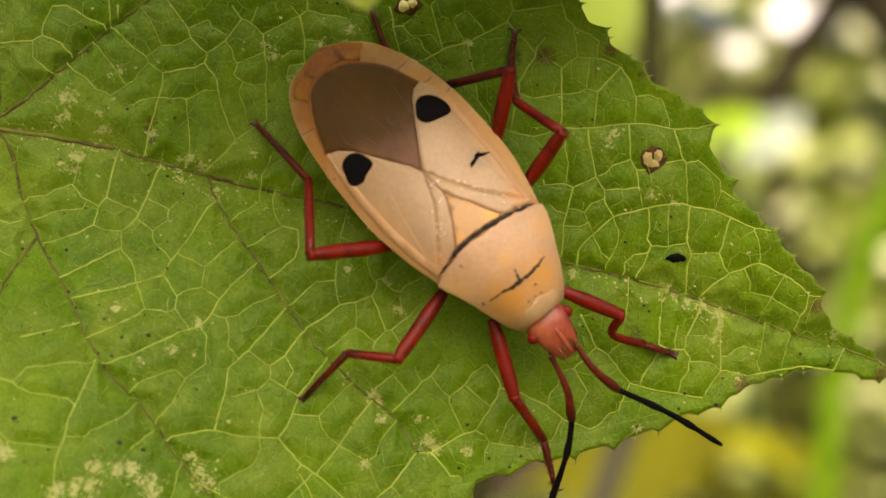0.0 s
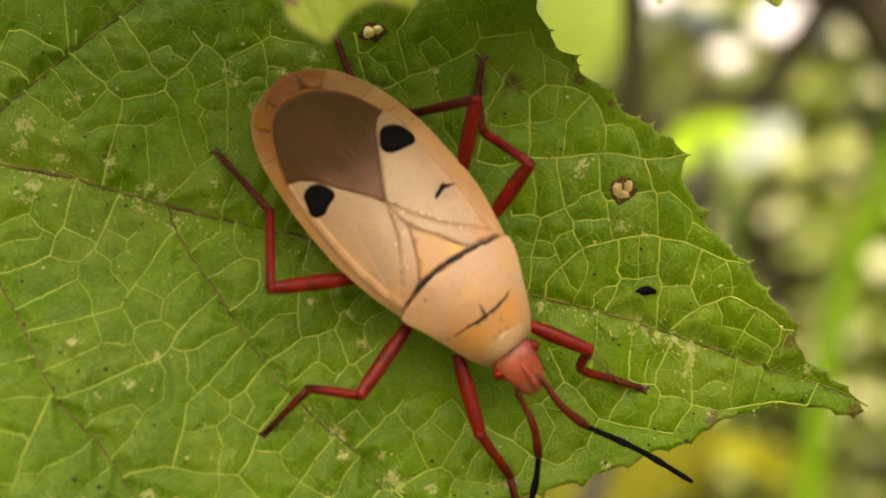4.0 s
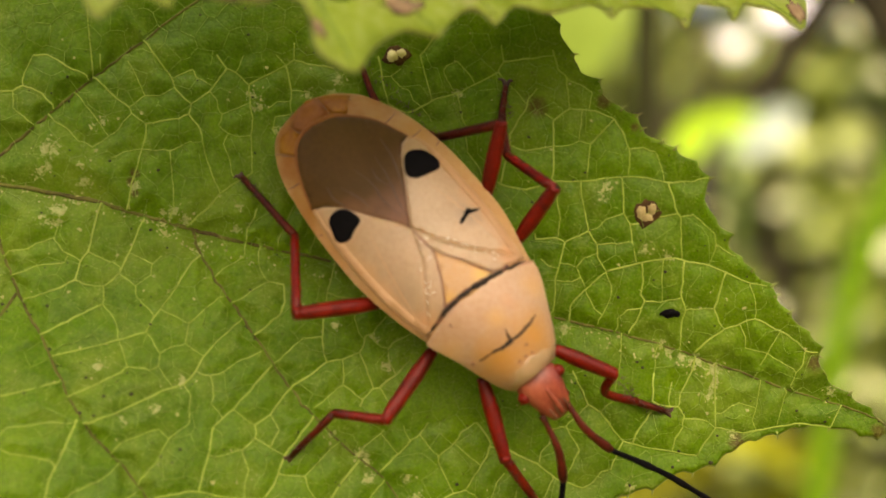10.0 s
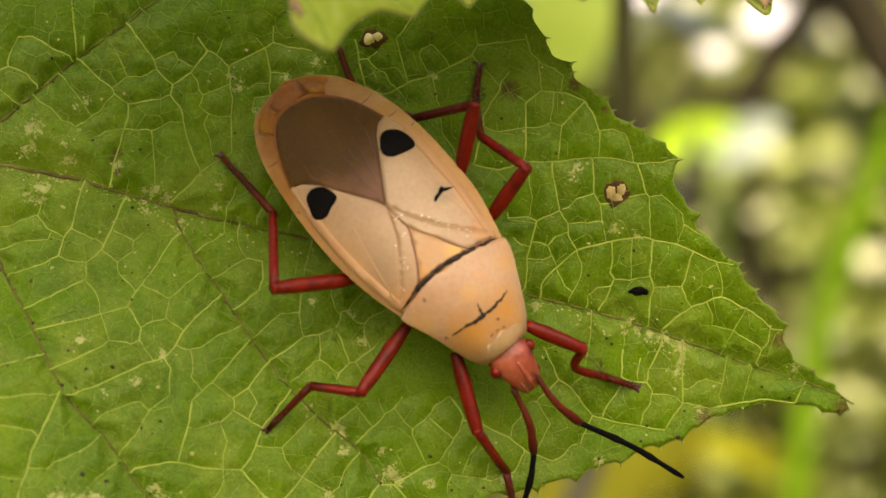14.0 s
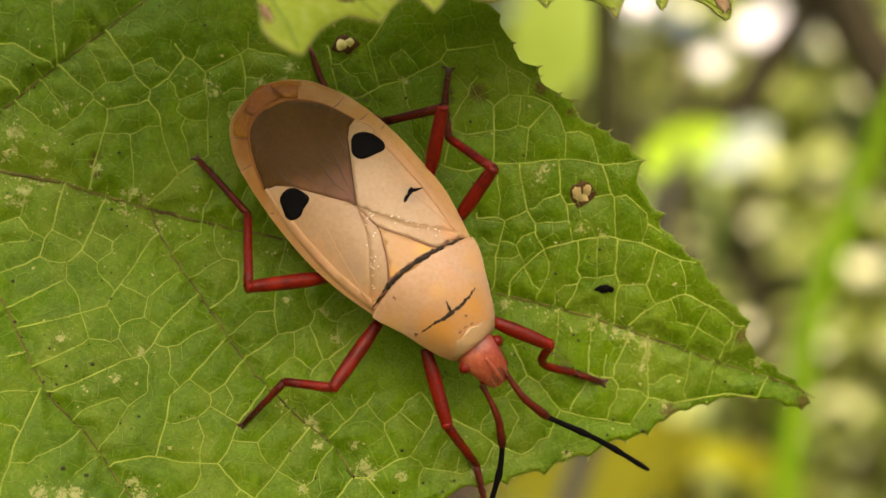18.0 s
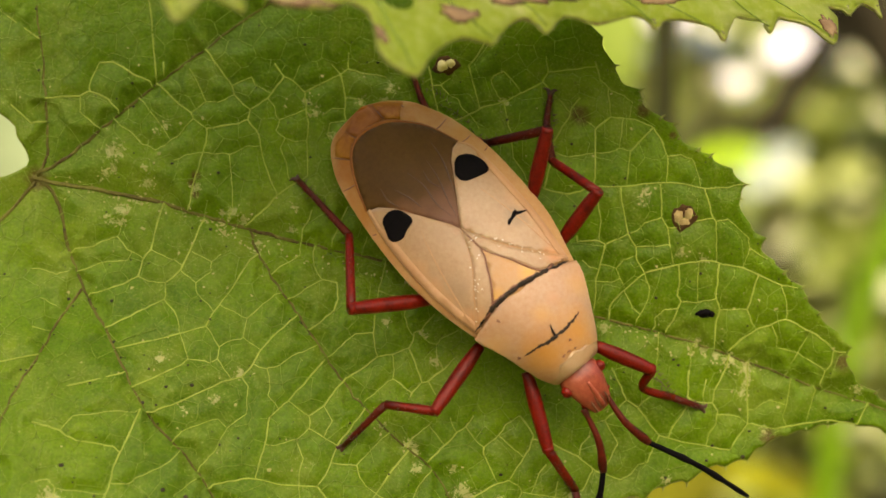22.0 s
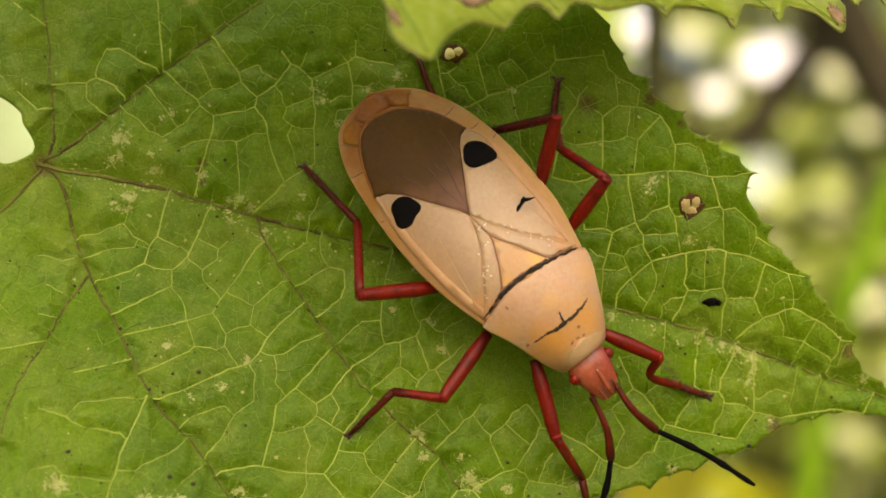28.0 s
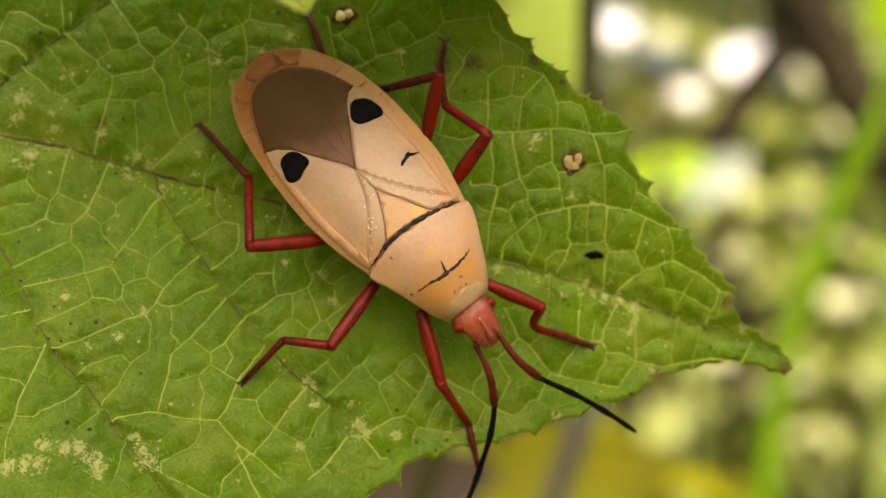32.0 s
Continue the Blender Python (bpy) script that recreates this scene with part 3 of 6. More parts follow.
# ---- the leaf under the bug ----
# Leaf space: x to the leaf's tip, y up along the blade, z out of the blade, in millimetres.
LEAF = Matrix(((0.9979, 0.0, 0.06471, 0.0), (0.06429, 0.11399, -0.9914, 0.00127), (-0.00738, 0.99348, 0.11375, 0.6), (0, 0, 0, 1)))
LEAF = Matrix.Translation(LEAF.translation) @ LEAF.to_quaternion().to_matrix().to_4x4()
rng = np.random.default_rng(7)
LEAF_TIPS = [(6.0, 10.7), (6.15, 10.2), (7.15, 9.6), (7.2, 9.2), (8.1, 8.4), (8.75, 8.1), (8.95, 7.5), (9.8, 7.0), (10.35, 6.7), (12.0, 5.45), (11.7, 4.8), (12.2, 3.7), (13.0, 3.05), (12.75, 2.75), (13.4, 2.1), (13.9, 1.6), (14.8, 0.95), (14.95, 0.5), (15.6, -0.2), (17.2, -1.7), (17.0, -2.1), (17.4, -2.95), (18.54, -3.65), (19.55, -4.3), (20.15, -4.95), (20.3, -5.4), (19.84, -5.7), (19.0, -5.55),
             (17.63, -5.2), (16.28, -5.2), (15.3, -5.5), (14.3, -5.75), (13.2, -6.25), (12.5, -6.85), (11.5, -7.15), (9.7, -7.9), (8.6, -8.1), (7.7, -8.7), (6.25, -8.8), (5.95, -9.15), (4.6, -9.3), (2.9, -9.9), (1.6, -10.1), (1.3, -11),
             (-0.4, -11.8), (-4, -14), (-8, -17), (-12, -20), (-17, -22), (-22, -22), (-27, -18), (-31, -13), (-33, -6), (-31, 0), (-27, 5), (-22, 5.6), (-20.45, 6.05), (-20.9, 7.4), (-22.2, 8.7),
             (-24.5, 10.5), (-28, 14), (-26, 20), (-21, 25), (-15, 26), (-9, 24), (-3, 20), (2, 16), (4.6, 13.2)]
TEETH = []
for a, b in zip(LEAF_TIPS, LEAF_TIPS[1:] + LEAF_TIPS[:1]):
    count = max(1, round(math.dist(a, b) / 1.35))
    side = np.array([a[1] - b[1], b[0] - a[0]]) / math.dist(a, b)
    for k in range(count):
        q = (k + (rng.uniform(-0.25, 0.25) if k else 0)) / count
        TEETH.append(tuple(np.array(a) + (np.array(b) - a) * q + side * (rng.uniform(-0.02, 0.12) if k else 0)))
LEAF_EDGE = scallop(TEETH, 6, 0.14)
from mathutils import kdtree, geometry

# Veins: the main ones from the leaf stem, then the ribs between them and the thin veinlets, stretch by stretch.
MAIN_VEINS = [
    ([(-20.2, 5.6), (-19.6, 5.4), (-16.5, 4.9), (-14.2, 4.4), (-12.8, 4.0), (-10.3, 3.3), (-8.3, 2.75), (-4.6, 2.0), (0, 0.9), (5.6, -0.5), (8.6, -1.2), (12.2, -2.3), (14.8, -3.2), (18.8, -4.4), (20.5, -5.1)], 0.13, 0.045),
    ([(-20, 5.7), (-18.6, 6.5), (-16.8, 8.1), (-14.7, 9.9), (-13.4, 10.9), (-9.9, 13.6), (-5, 17), (0, 18)], 0.10, 0.035),
    ([(-20, 5.6), (-19.6, 6.4), (-19.6, 7.9), (-19.8, 9.7), (-19.9, 10.9), (-20.3, 14.3), (-20.5, 22)], 0.085, 0.035),
    ([(-20, 5.6), (-19.1, 4.6), (-18.4, 2.1), (-17.5, 0.1), (-16.4, -1.8), (-14.8, -4.9), (-12.9, -7.0), (-11.2, -9.3), (-9.9, -10.9), (-8, -14)], 0.10, 0.035),
    ([(-17.8, 0.5), (-18.8, -1.1), (-19.4, -2.6), (-20.6, -5.0), (-21.2, -8.3), (-21.8, -14)], 0.08, 0.03),
    ([(-20, 5.5), (-21.7, 3.5), (-26, 0), (-30, -4)], 0.10, 0.05),
    ([(-10.3, 3.3), (-10, 2.3), (-8.8, 0.4), (-7.6, -1.3), (-6.4, -3.1), (-5, -4.8), (-3.2, -6.5), (-2.2, -7.2), (-1.0, -8.8)], 0.075, 0.05),
]
ROOT_RIBS = ([(-14.41, 10.91), (-14.39, 10.3)], [(-16.7, 10.89), (-15.56, 10.24), (-15.01, 10.02)], [(-14.52, 9.83), (-14.06, 9.32), (-13.13, 8.54), (-13, 8.29), (-12.35, 7.83)], [(-19.61, 9.18), (-18.14, 9.28), (-17.71, 9.53), (-16.86, 9.15), (-16.41, 8.66)], [(-14.3, 4.25), (-14.76, 2.29), (-15.09, 1.83), (-15.29, 1.08), (-15.99, 0.7), (-16.85, 0.38), (-17.41, 0.26)], [(-16.26, -1.16), (-15.09, -0.49), (-14.05, -0.01), (-14.04, 0.2)], [(-16.08, -2.27), (-14.41, -1.89), (-12.15, -1.2)], [(-15.03, -3.91), (-13.16, -2.96), (-12.88, -2.71)], [(-18.05, -4.01), (-15.78, -3.42)], [(-14.87, -4.98), (-15.94, -7.58), (-16.09, -8.41), (-16.35, -9), (-16.51, -10.92)], [(-14.4, -5.12), (-13.57, -4.8), (-11.34, -3.72), (-10.51, -3.46)],)
HEART_RIBS = ([(-19.48, -5.64), (-18.26, -5.94), (-18.05, -6.23), (-17.47, -6.41), (-15.97, -6.63)], [(-12.05, 10.89), (-11.29, 9.83), (-11.13, 9.43), (-10.7, 8.91), (-10.43, 8.73)], [(-9.36, 10.89), (-8.91, 10.3), (-8.55, 10.14), (-7.93, 9.58), (-7.87, 8.6), (-7.76, 8.08), (-7.83, 7.35), (-7.74, 5.7)], [(-6, 10.67), (-5.38, 10.45), (-4.24, 10.26)], [(-6.37, 10.38), (-6.09, 9.32), (-6.16, 8.73), (-6.06, 8.24)], [(-8.91, 10.3), (-9.61, 9.24), (-10.43, 8.73)], [(-7.93, 9.58), (-6.37, 10.38), (-6, 10.67), (-5.98, 11.39)], [(-10.52, 8.26), (-10.19, 7.85), (-9.94, 7.34), (-9.7, 6.22), (-9.12, 4.72)], [(-12.35, 7.83), (-10.94, 8.1), (-10.52, 8.26), (-10.43, 8.73)], [(-12.35, 7.83), (-12.39, 7.23), (-12.93, 5.22), (-13.07, 4.39)],)
WAIST_RIBS = ([(-12.39, 3.77), (-13.38, 1.37), (-14.03, 0.75), (-14.04, 0.2)], [(-10.51, 3.39), (-9.41, 4.42), (-9.12, 4.84), (-8.06, 5.51)], [(-10.25, 1.86), (-11.43, 0.02)], [(-4.62, -0.58), (-4.69, -1.37), (-4.51, -2.41)], [(-7.34, -1.16), (-6.46, -0.39), (-6.29, 0.12), (-6.37, 0.86)], [(-12.15, -1.2), (-12.02, -0.82), (-11.43, 0.02)], [(-6.84, -2.63), (-8.44, -4.5), (-9.26, -5.24)], [(-10.51, -3.46), (-10.04, -2.92), (-9.69, -2.25), (-9.21, -1.67), (-8.42, -0.91)], [(-5.95, -3.48), (-4.93, -2.86), (-4.51, -2.41), (-3.83, -2.35), (-3.09, -2.02)], [(-6.27, -3.86), (-6.87, -4.72), (-7.59, -5.22)], [(-5.04, -4.77), (-5.29, -5.2), (-6.25, -6.43), (-6.72, -7.76), (-7.13, -8.27)], [(-9.26, -5.24), (-9.43, -6.45), (-9.84, -7.92)],)
BREAST_RIBS = ([(-11.61, -8.22), (-10.08, -7.95), (-8.64, -8.21), (-7.13, -8.27)], [(-7.13, -8.27), (-6.11, -9.4), (-5.26, -9.98), (-4.16, -10.94)], [(-2.37, 10.78), (-1.96, 8.65)], [(-0.54, 10.77), (-0.07, 8.81)], [(3.01, 10.44), (5.13, 10.69)], [(-1.1, 8.27), (-0.44, 8.55), (-0.07, 8.81), (1.17, 9.15), (2.76, 9.99), (3.01, 10.44), (2.91, 11.18)], [(2.92, 5.2), (3.28, 6.8), (3.27, 7.29), (3.95, 8.38), (4.11, 8.87), (4.46, 9.32)], [(4.05, 4.97), (4.53, 5.07), (4.89, 5.31), (6.37, 5.3), (7.96, 5.5), (8.58, 5.53), (10.04, 5.27), (11.15, 5.29), (11.87, 5.45)], [(4.42, 3.12), (4.44, 2.88), (5.31, 2.94), (5.74, 2.72), (6.72, 3.19)], [(-3.09, -2.02), (-2.91, -1.72), (-2.84, -1.35), (-2.54, -1.22), (-1.98, -0.48)],)
WING_RIBS = ([(-3.09, -2.02), (-2.49, -3.57), (-2.22, -3.52)], [(-2.22, -3.52), (-1.35, -2.82), (-0.86, -2.32)], [(-3.08, -4.36), (-2.91, -4.02), (-2.49, -3.57)], [(1.97, -5.03), (2.4, -5.51), (2.6, -5.88), (2.41, -6.49), (1.51, -7.89)], [(3.48, -6.24), (4.62, -6.8), (5.52, -7.45), (6.66, -7.82)], [(0.3, -6.45), (0.33, -6.74), (0.94, -7.97)], [(-3.07, -6.64), (-3.93, -7.7), (-4.49, -8.6), (-5.31, -9.57)], [(-2.22, -7.13), (-1.11, -6.07), (-0.92, -5.78), (-0.49, -5.53), (-0.12, -5.03)], [(-1.13, -8.87), (-2.21, -10.34), (-2.7, -10.65), (-2.95, -10.94)], [(-1.03, -8.87), (-0.46, -8.87), (0.99, -8.02), (1.51, -7.89)], [(-0.46, -8.87), (0.38, -9.87), (0.75, -9.87)], [(5.12, 10.92), (5.32, 10.15), (5.69, 9.7), (5.84, 8.42)],)
SHOULDER_RIBS = ([(5.84, 8.42), (5.16, 7.88), (5.2, 5.8), (5.14, 5.44)], [(5.84, 8.42), (6.94, 8.31), (7.76, 7.94)], [(7.76, 7.94), (8.05, 7.5), (8.43, 6.64), (8.43, 5.53)], [(7.76, 7.94), (6.95, 7.14), (6.78, 6.84), (6.61, 5.41)], [(8.13, 5.47), (8.23, 3.97), (8.51, 3.45), (8.83, 1.86)], [(6.32, 5.29), (6.72, 3.19), (7.11, 2.64), (7.16, 2.15), (7.51, 1.5)], [(10.11, 5.24), (10.53, 3.95), (10.69, 3.73), (10.78, 2.05)], [(8.51, 3.45), (9.49, 3.75), (10.53, 3.95)], [(5.74, 2.72), (5.37, 1.18), (5.29, -0.16)], [(10.9, 2), (10.82, 0.46), (11.02, -0.09), (10.89, -0.74), (10.88, -1.72)], [(9.08, 1.84), (9.14, 1.07), (9.08, 0.51), (9.23, 0.28), (8.93, -0.63), (8.64, -1)],)
FLANK_RIBS = ([(7.51, 1.5), (9.64, 2.01), (10.5, 2.05), (12, 1.77), (13.8, 1.01), (14.53, 0.91)], [(12.73, 1.49), (12.27, -0.07), (12.51, -0.61), (12.78, -0.93)], [(5.98, -0.04), (6.35, 0.45), (7.51, 1.5)], [(11.48, -1.97), (12.16, -1.35), (12.78, -0.93), (14.08, -0.49)], [(12.44, -2.55), (12.52, -5.17), (11.7, -6.4)], [(11.48, -2.64), (10.95, -3.7), (10.83, -4.27)], [(6.2, -2.75), (6.87, -4.22), (7.37, -4.51), (8.39, -5.77), (9.48, -6.06), (11.7, -6.4)], [(9.74, -2.84), (9.7, -4.08), (10.07, -4.25), (10.83, -4.27), (11.11, -4.69), (11.04, -5.18), (10.75, -5.68), (10.64, -6.18)], [(13.77, -5.42), (16.09, -4.98), (17.66, -5.15)], [(8.84, -5.87), (9.07, -5.32), (9.66, -4.5)],)
SIDE_RIBS = ([(14.08, -0.49), (15.29, -1.02), (15.96, -1.45), (16.41, -1.86), (16.99, -1.94)],)
ROOT_VEINLETS = ([(-17.71, 9.53), (-17.68, 10.04), (-17.3, 10.86)], [(-18.14, 9.28), (-18.11, 8.52), (-17.39, 7.92)], [(-15.24, 8.99), (-14.59, 8.19)], [(-13.13, 8.54), (-12.44, 9.12), (-12.89, 10.1)], [(-16.26, 7.91), (-15.64, 7.52), (-15.26, 7.09), (-14.64, 6.82), (-13.73, 7.47)], [(-13.87, 6.35), (-13.21, 6.64)], [(-16.25, 2.85), (-15.79, 2.28), (-15.09, 1.93)], [(-18.16, 2.29), (-17.39, 2.38), (-16.92, 2.72), (-16.25, 2.85), (-16.11, 3.34)], [(-14.76, 2.29), (-13.36, 1.62)], [(-17.64, 1.41), (-16.8, 1.72), (-15.77, 1.8)], [(-20.09, 1.4), (-19.48, 1.35), (-18.99, 1.11)], [(-13.37, 1.32), (-12.68, 0.78), (-12.64, 0.27), (-12.37, 0.07)], [(-15.29, 1.08), (-14.84, 0.83), (-14.03, 0.77)], [(-19.62, 0.05), (-18.46, -0.56)], [(-14.05, -0.01), (-13.41, -0.94), (-13.34, -1.41)],)
HEART_VEINLETS = ([(-19.87, -1.31), (-19.26, -1.48)], [(-17.77, -5.33), (-16.03, -5.12), (-15.1, -5.11)], [(-13.07, -5.95), (-12.25, -5.57), (-11.54, -5.39)], [(-19.34, -8.19), (-18.65, -8.12), (-18.37, -8.49), (-16.25, -8.72)], [(-15.33, -8.29), (-14.87, -7.94), (-13.96, -7.52), (-13.52, -7.2)], [(-18.37, -8.49), (-18.42, -9.01)], [(-13.3, -8.76), (-12.79, -8.27)], [(-6.75, 10.87), (-6.37, 10.38)], [(-8.55, 10.14), (-8.16, 10.85)], [(-11.29, 9.83), (-10.42, 10.26), (-10.21, 9.9), (-9.54, 9.5)], [(-6.06, 9.27), (-5.37, 9.26), (-5.12, 9.09)], [(-9.61, 9.24), (-9.33, 8.88), (-9.28, 8.55)], [(-12.44, 9.12), (-11.87, 9.05), (-11.13, 9.43)], [(-7.92, 8.73), (-9.08, 8.28), (-9.25, 7.79), (-8.82, 7.41), (-8.33, 7.29), (-7.86, 7.32)], [(-7.1, 8.52), (-6.73, 8.77), (-6.16, 8.86)],)
WAIST_VEINLETS = ([(-13, 8.29), (-13.78, 7.39)], [(-6.06, 8.24), (-6.8, 8.13), (-6.92, 7.6), (-6.72, 7.3)], [(-9.02, 6.95), (-8.74, 6.34), (-8.61, 5.58)], [(-12.53, 6.75), (-11.32, 6.66), (-10.43, 7.07)], [(-11.32, 6.66), (-11.15, 5.21), (-11.14, 4.21)], [(-5.95, 4.29), (-6.61, 2.79)], [(-7.56, 4.18), (-7.65, 3.7), (-7.92, 3.34)], [(-5.03, 2.97), (-5.27, 2.14)], [(-7.47, 2.26), (-7.41, 1.61)], [(-12.91, 2.21), (-12.01, 1.77), (-11.6, 2.13)], [(-12.01, 1.77), (-12.02, 1.3), (-12.68, 0.78)], [(-4.2, 1.6), (-4.57, 0.24), (-4.62, -0.58)], [(-9.01, 1.48), (-8.04, 2.14)], [(-8.26, 0.22), (-7.04, 1.03)], [(-12.37, 0.07), (-11.83, -0.57)], [(-11.42, -0.34), (-10.36, -0.83), (-10.51, -1.7)], [(-10.36, -0.83), (-9.12, 0.3)], [(-12.15, -1.2), (-11.83, -1.7)],)
BREAST_VEINLETS = ([(-4.69, -1.37), (-5.5, -1.44), (-6.52, -2.37)], [(-10.29, -1.83), (-9.69, -2.25)], [(-11.26, -1.95), (-10.51, -1.7), (-10.29, -1.83)], [(-11.68, -1.95), (-11.57, -2.19), (-11.61, -2.72), (-11.04, -3.54)], [(-12.88, -2.71), (-13.11, -2.1)], [(-12.88, -2.71), (-12.32, -2.76), (-11.96, -2.9), (-11.61, -2.72)], [(-9.97, -2.92), (-9.43, -3.11), (-9.27, -3.9), (-9.34, -4.27)], [(-9.43, -3.11), (-8.83, -2.91), (-8.35, -2.49), (-7.74, -2.28), (-7.21, -1.97)], [(-10.51, -3.46), (-10.26, -3.91), (-10.29, -5.12)], [(-8.2, -4.67), (-7.52, -5.22)], [(-7.52, -5.22), (-7.47, -5.76), (-8.02, -6.2), (-9.02, -6.5)], [(-7.47, -5.76), (-6.37, -6.35)], [(-6.86, -6.07), (-6.5, -5.34)], [(-8.02, -6.2), (-7.77, -7.04), (-7.93, -7.77), (-7.87, -8.73), (-8.15, -9.38), (-9.57, -10.17)],)
WING_VEINLETS = ([(-6.49, -7.23), (-5.4, -7.32), (-4.3, -6.16)], [(-5.4, -7.32), (-5.22, -7.88), (-4.98, -8.19)], [(-12.22, -7.43), (-11.64, -6.79), (-11.11, -5.74), (-10.29, -5.12)], [(-4.49, -8.6), (-3.69, -8.96)], [(-5.62, -9.76), (-6.82, -10.93)], [(-11.67, -10.92), (-11.25, -9.46)], [(0.98, 10.47), (1.4, 10.1), (1.79, 9.52)], [(0.98, 10.47), (0.58, 10.35), (0.42, 10.12), (0.93, 9.16)], [(2.76, 9.99), (3.63, 9.12), (3.99, 8.62)], [(-2.27, 9.81), (-1.8, 9.89), (-1.37, 10.24)], [(-1.3, 9.33), (-1.05, 9.24), (-0.81, 8.8), (-0.44, 8.5), (-0.06, 7.89)], [(1.01, 9.04), (1.37, 7.78), (1.49, 6.56), (1.88, 6.06), (2.11, 5.57)], [(4.77, 8.23), (5.16, 7.96)],)
SHOULDER_VEINLETS = ([(3.35, 6.84), (3.99, 6.63), (5.2, 6.84), (5.85, 6.85), (6.27, 7.02), (6.78, 6.89)], [(4.69, 2.02), (5.07, 1.71), (5.47, 1.67)], [(-3.96, 0.36), (-3.09, 0.25), (-2.54, 0.53)], [(-3.34, -0.59), (-3.19, -1.07), (-2.91, -1.48)], [(-2.47, -1.48), (-2.15, -1.79), (-1.85, -1.88), (-1.85, -2.33), (-1.6, -2.82)], [(-1.6, -1.58), (-0.86, -1.21)], [(-3.83, -2.35), (-3.7, -2.98), (-3.75, -3.43), (-4.07, -3.6), (-4.85, -4.29)], [(-3.75, -3.43), (-2.96, -4.07)], [(-2.22, -3.52), (-1.85, -4.11)], [(-1.23, -5.11), (-0.92, -5.78)], [(-2.1, -5.49), (-1.73, -6.03)], [(-0.49, -5.53), (-0.16, -6.01), (0.3, -6.45)], [(1, -5.93), (1.74, -6.54)], [(-3.08, -6.28), (-1.97, -5.29)], [(0.3, -6.45), (1, -5.93), (1.24, -5.52), (1.61, -5.22)],)
FLANK_VEINLETS = ([(4.69, -6.77), (4.82, -6.23), (5.12, -5.93)], [(3.17, -7.17), (2.88, -7.59)], [(-2.32, -7.85), (-2.7, -8.35), (-2.9, -8.96), (-3.24, -9.32), (-2.9, -10.21)], [(1.51, -7.89), (1.87, -8.09), (2.08, -8.38), (3.88, -8.69)], [(3.75, -7.96), (3.64, -8.57)], [(2.08, -8.38), (1.92, -8.82), (1.88, -9.31)], [(-2.21, -10.34), (-1.84, -10.7)], [(5.82, 9.57), (6.41, 9.41), (6.78, 9.04)], [(6.33, 7.8), (6.27, 7.02)], [(8.43, 6.69), (9.04, 6.75), (9.54, 6.57), (9.89, 5.76), (9.92, 5.29)], [(5.4, 4.34), (5.49, 3.74), (5.43, 2.94)], [(8.23, 3.97), (7.48, 3.71), (7.12, 3.35), (6.72, 3.19)], [(10.69, 3.76), (11.18, 3.94), (12.2, 3.07), (12.27, 2.62), (12, 1.79)], [(7.11, 2.64), (8.55, 2.75)],)
SIDE_VEINLETS = ([(12.27, 2.62), (13.09, 2.15)], [(10.01, 2.03), (9.94, 1.29), (10.01, 0.22)], [(5.5, 1.87), (6.25, 1.7), (6.67, 0.82)], [(6.25, 1.7), (6.56, 2.08), (7.13, 2.27)], [(7.51, 1.5), (7.81, 0.81), (7.76, 0.32), (7.3, -0.56)], [(6.07, 1.05), (5.39, 1.14)], [(13.75, 1.01), (14.09, 0.19), (14.08, -0.49)], [(6.67, 0.75), (7.04, -0.04)], [(9.23, 0.28), (9.96, 0.22), (10.83, 0.39)], [(9.1, -0.07), (8.46, -0.16), (8.09, -0.53), (8.09, -0.88)], [(11.02, -0.09), (12.27, -0.07)], [(13.68, -1.23), (13.72, -1.72), (14.77, -2), (15.85, -2.62)], [(8.27, -1.49), (8.3, -2.22), (8.03, -3.53)], [(9.84, -1.73), (9.74, -2.84)], [(10.55, -3.21), (10.39, -3.96), (10.44, -4.25)], [(6.87, -4.22), (5.87, -5.18), (5.32, -5.24)],)
NECK_VEINLETS = ([(7.37, -4.51), (7.95, -4.03)], [(12.73, -4.55), (13.55, -4.06)], [(11.11, -4.81), (11.73, -4.81), (12.25, -4.93)], [(12.52, -5.17), (13.77, -5.42)], [(5.87, -5.18), (6.47, -6.14), (6.01, -7.16)], [(8.39, -5.77), (7.89, -6.99), (7.5, -7.12), (7.17, -7.49)], [(5.34, -7.45), (4.88, -8.32)], [(15.22, -1.02), (14.21, -2.93)], [(16.41, -1.86), (16.35, -2.44), (16.05, -2.81), (15.82, -3.41)], [(14.43, -3.41), (14.35, -4.17), (14.15, -4.8)], [(15.61, -3.65), (15.27, -5.09)],)
OUTER_RIBS = ([(-20.3, 8), (-23, 10.4)], [(-20.2, 12), (-23, 14)], [(-21, -7), (-25, -8.5), (-29, -9)], [(-19.4, -2.6), (-22, -3.2), (-26, -5.5)], [(-9.9, 13.6), (-9, 16), (-8.5, 20)], [(-14.7, 9.9), (-15, 13), (-16, 18)], [(0, 11.5), (1, 14), (0.5, 17)], [(-10.5, -10.2), (-7, -12), (-3, -12.6)], [(-6.3, -9.6), (-5, -12), (-4, -14)])
RIBS = [run for group in (ROOT_RIBS, HEART_RIBS, WAIST_RIBS, BREAST_RIBS, WING_RIBS, SHOULDER_RIBS, FLANK_RIBS, SIDE_RIBS, OUTER_RIBS) for run in group]
VEINLETS = [run for group in (ROOT_VEINLETS, HEART_VEINLETS, WAIST_VEINLETS, BREAST_VEINLETS, WING_VEINLETS, SHOULDER_VEINLETS, FLANK_VEINLETS, SIDE_VEINLETS, NECK_VEINLETS) for run in group]


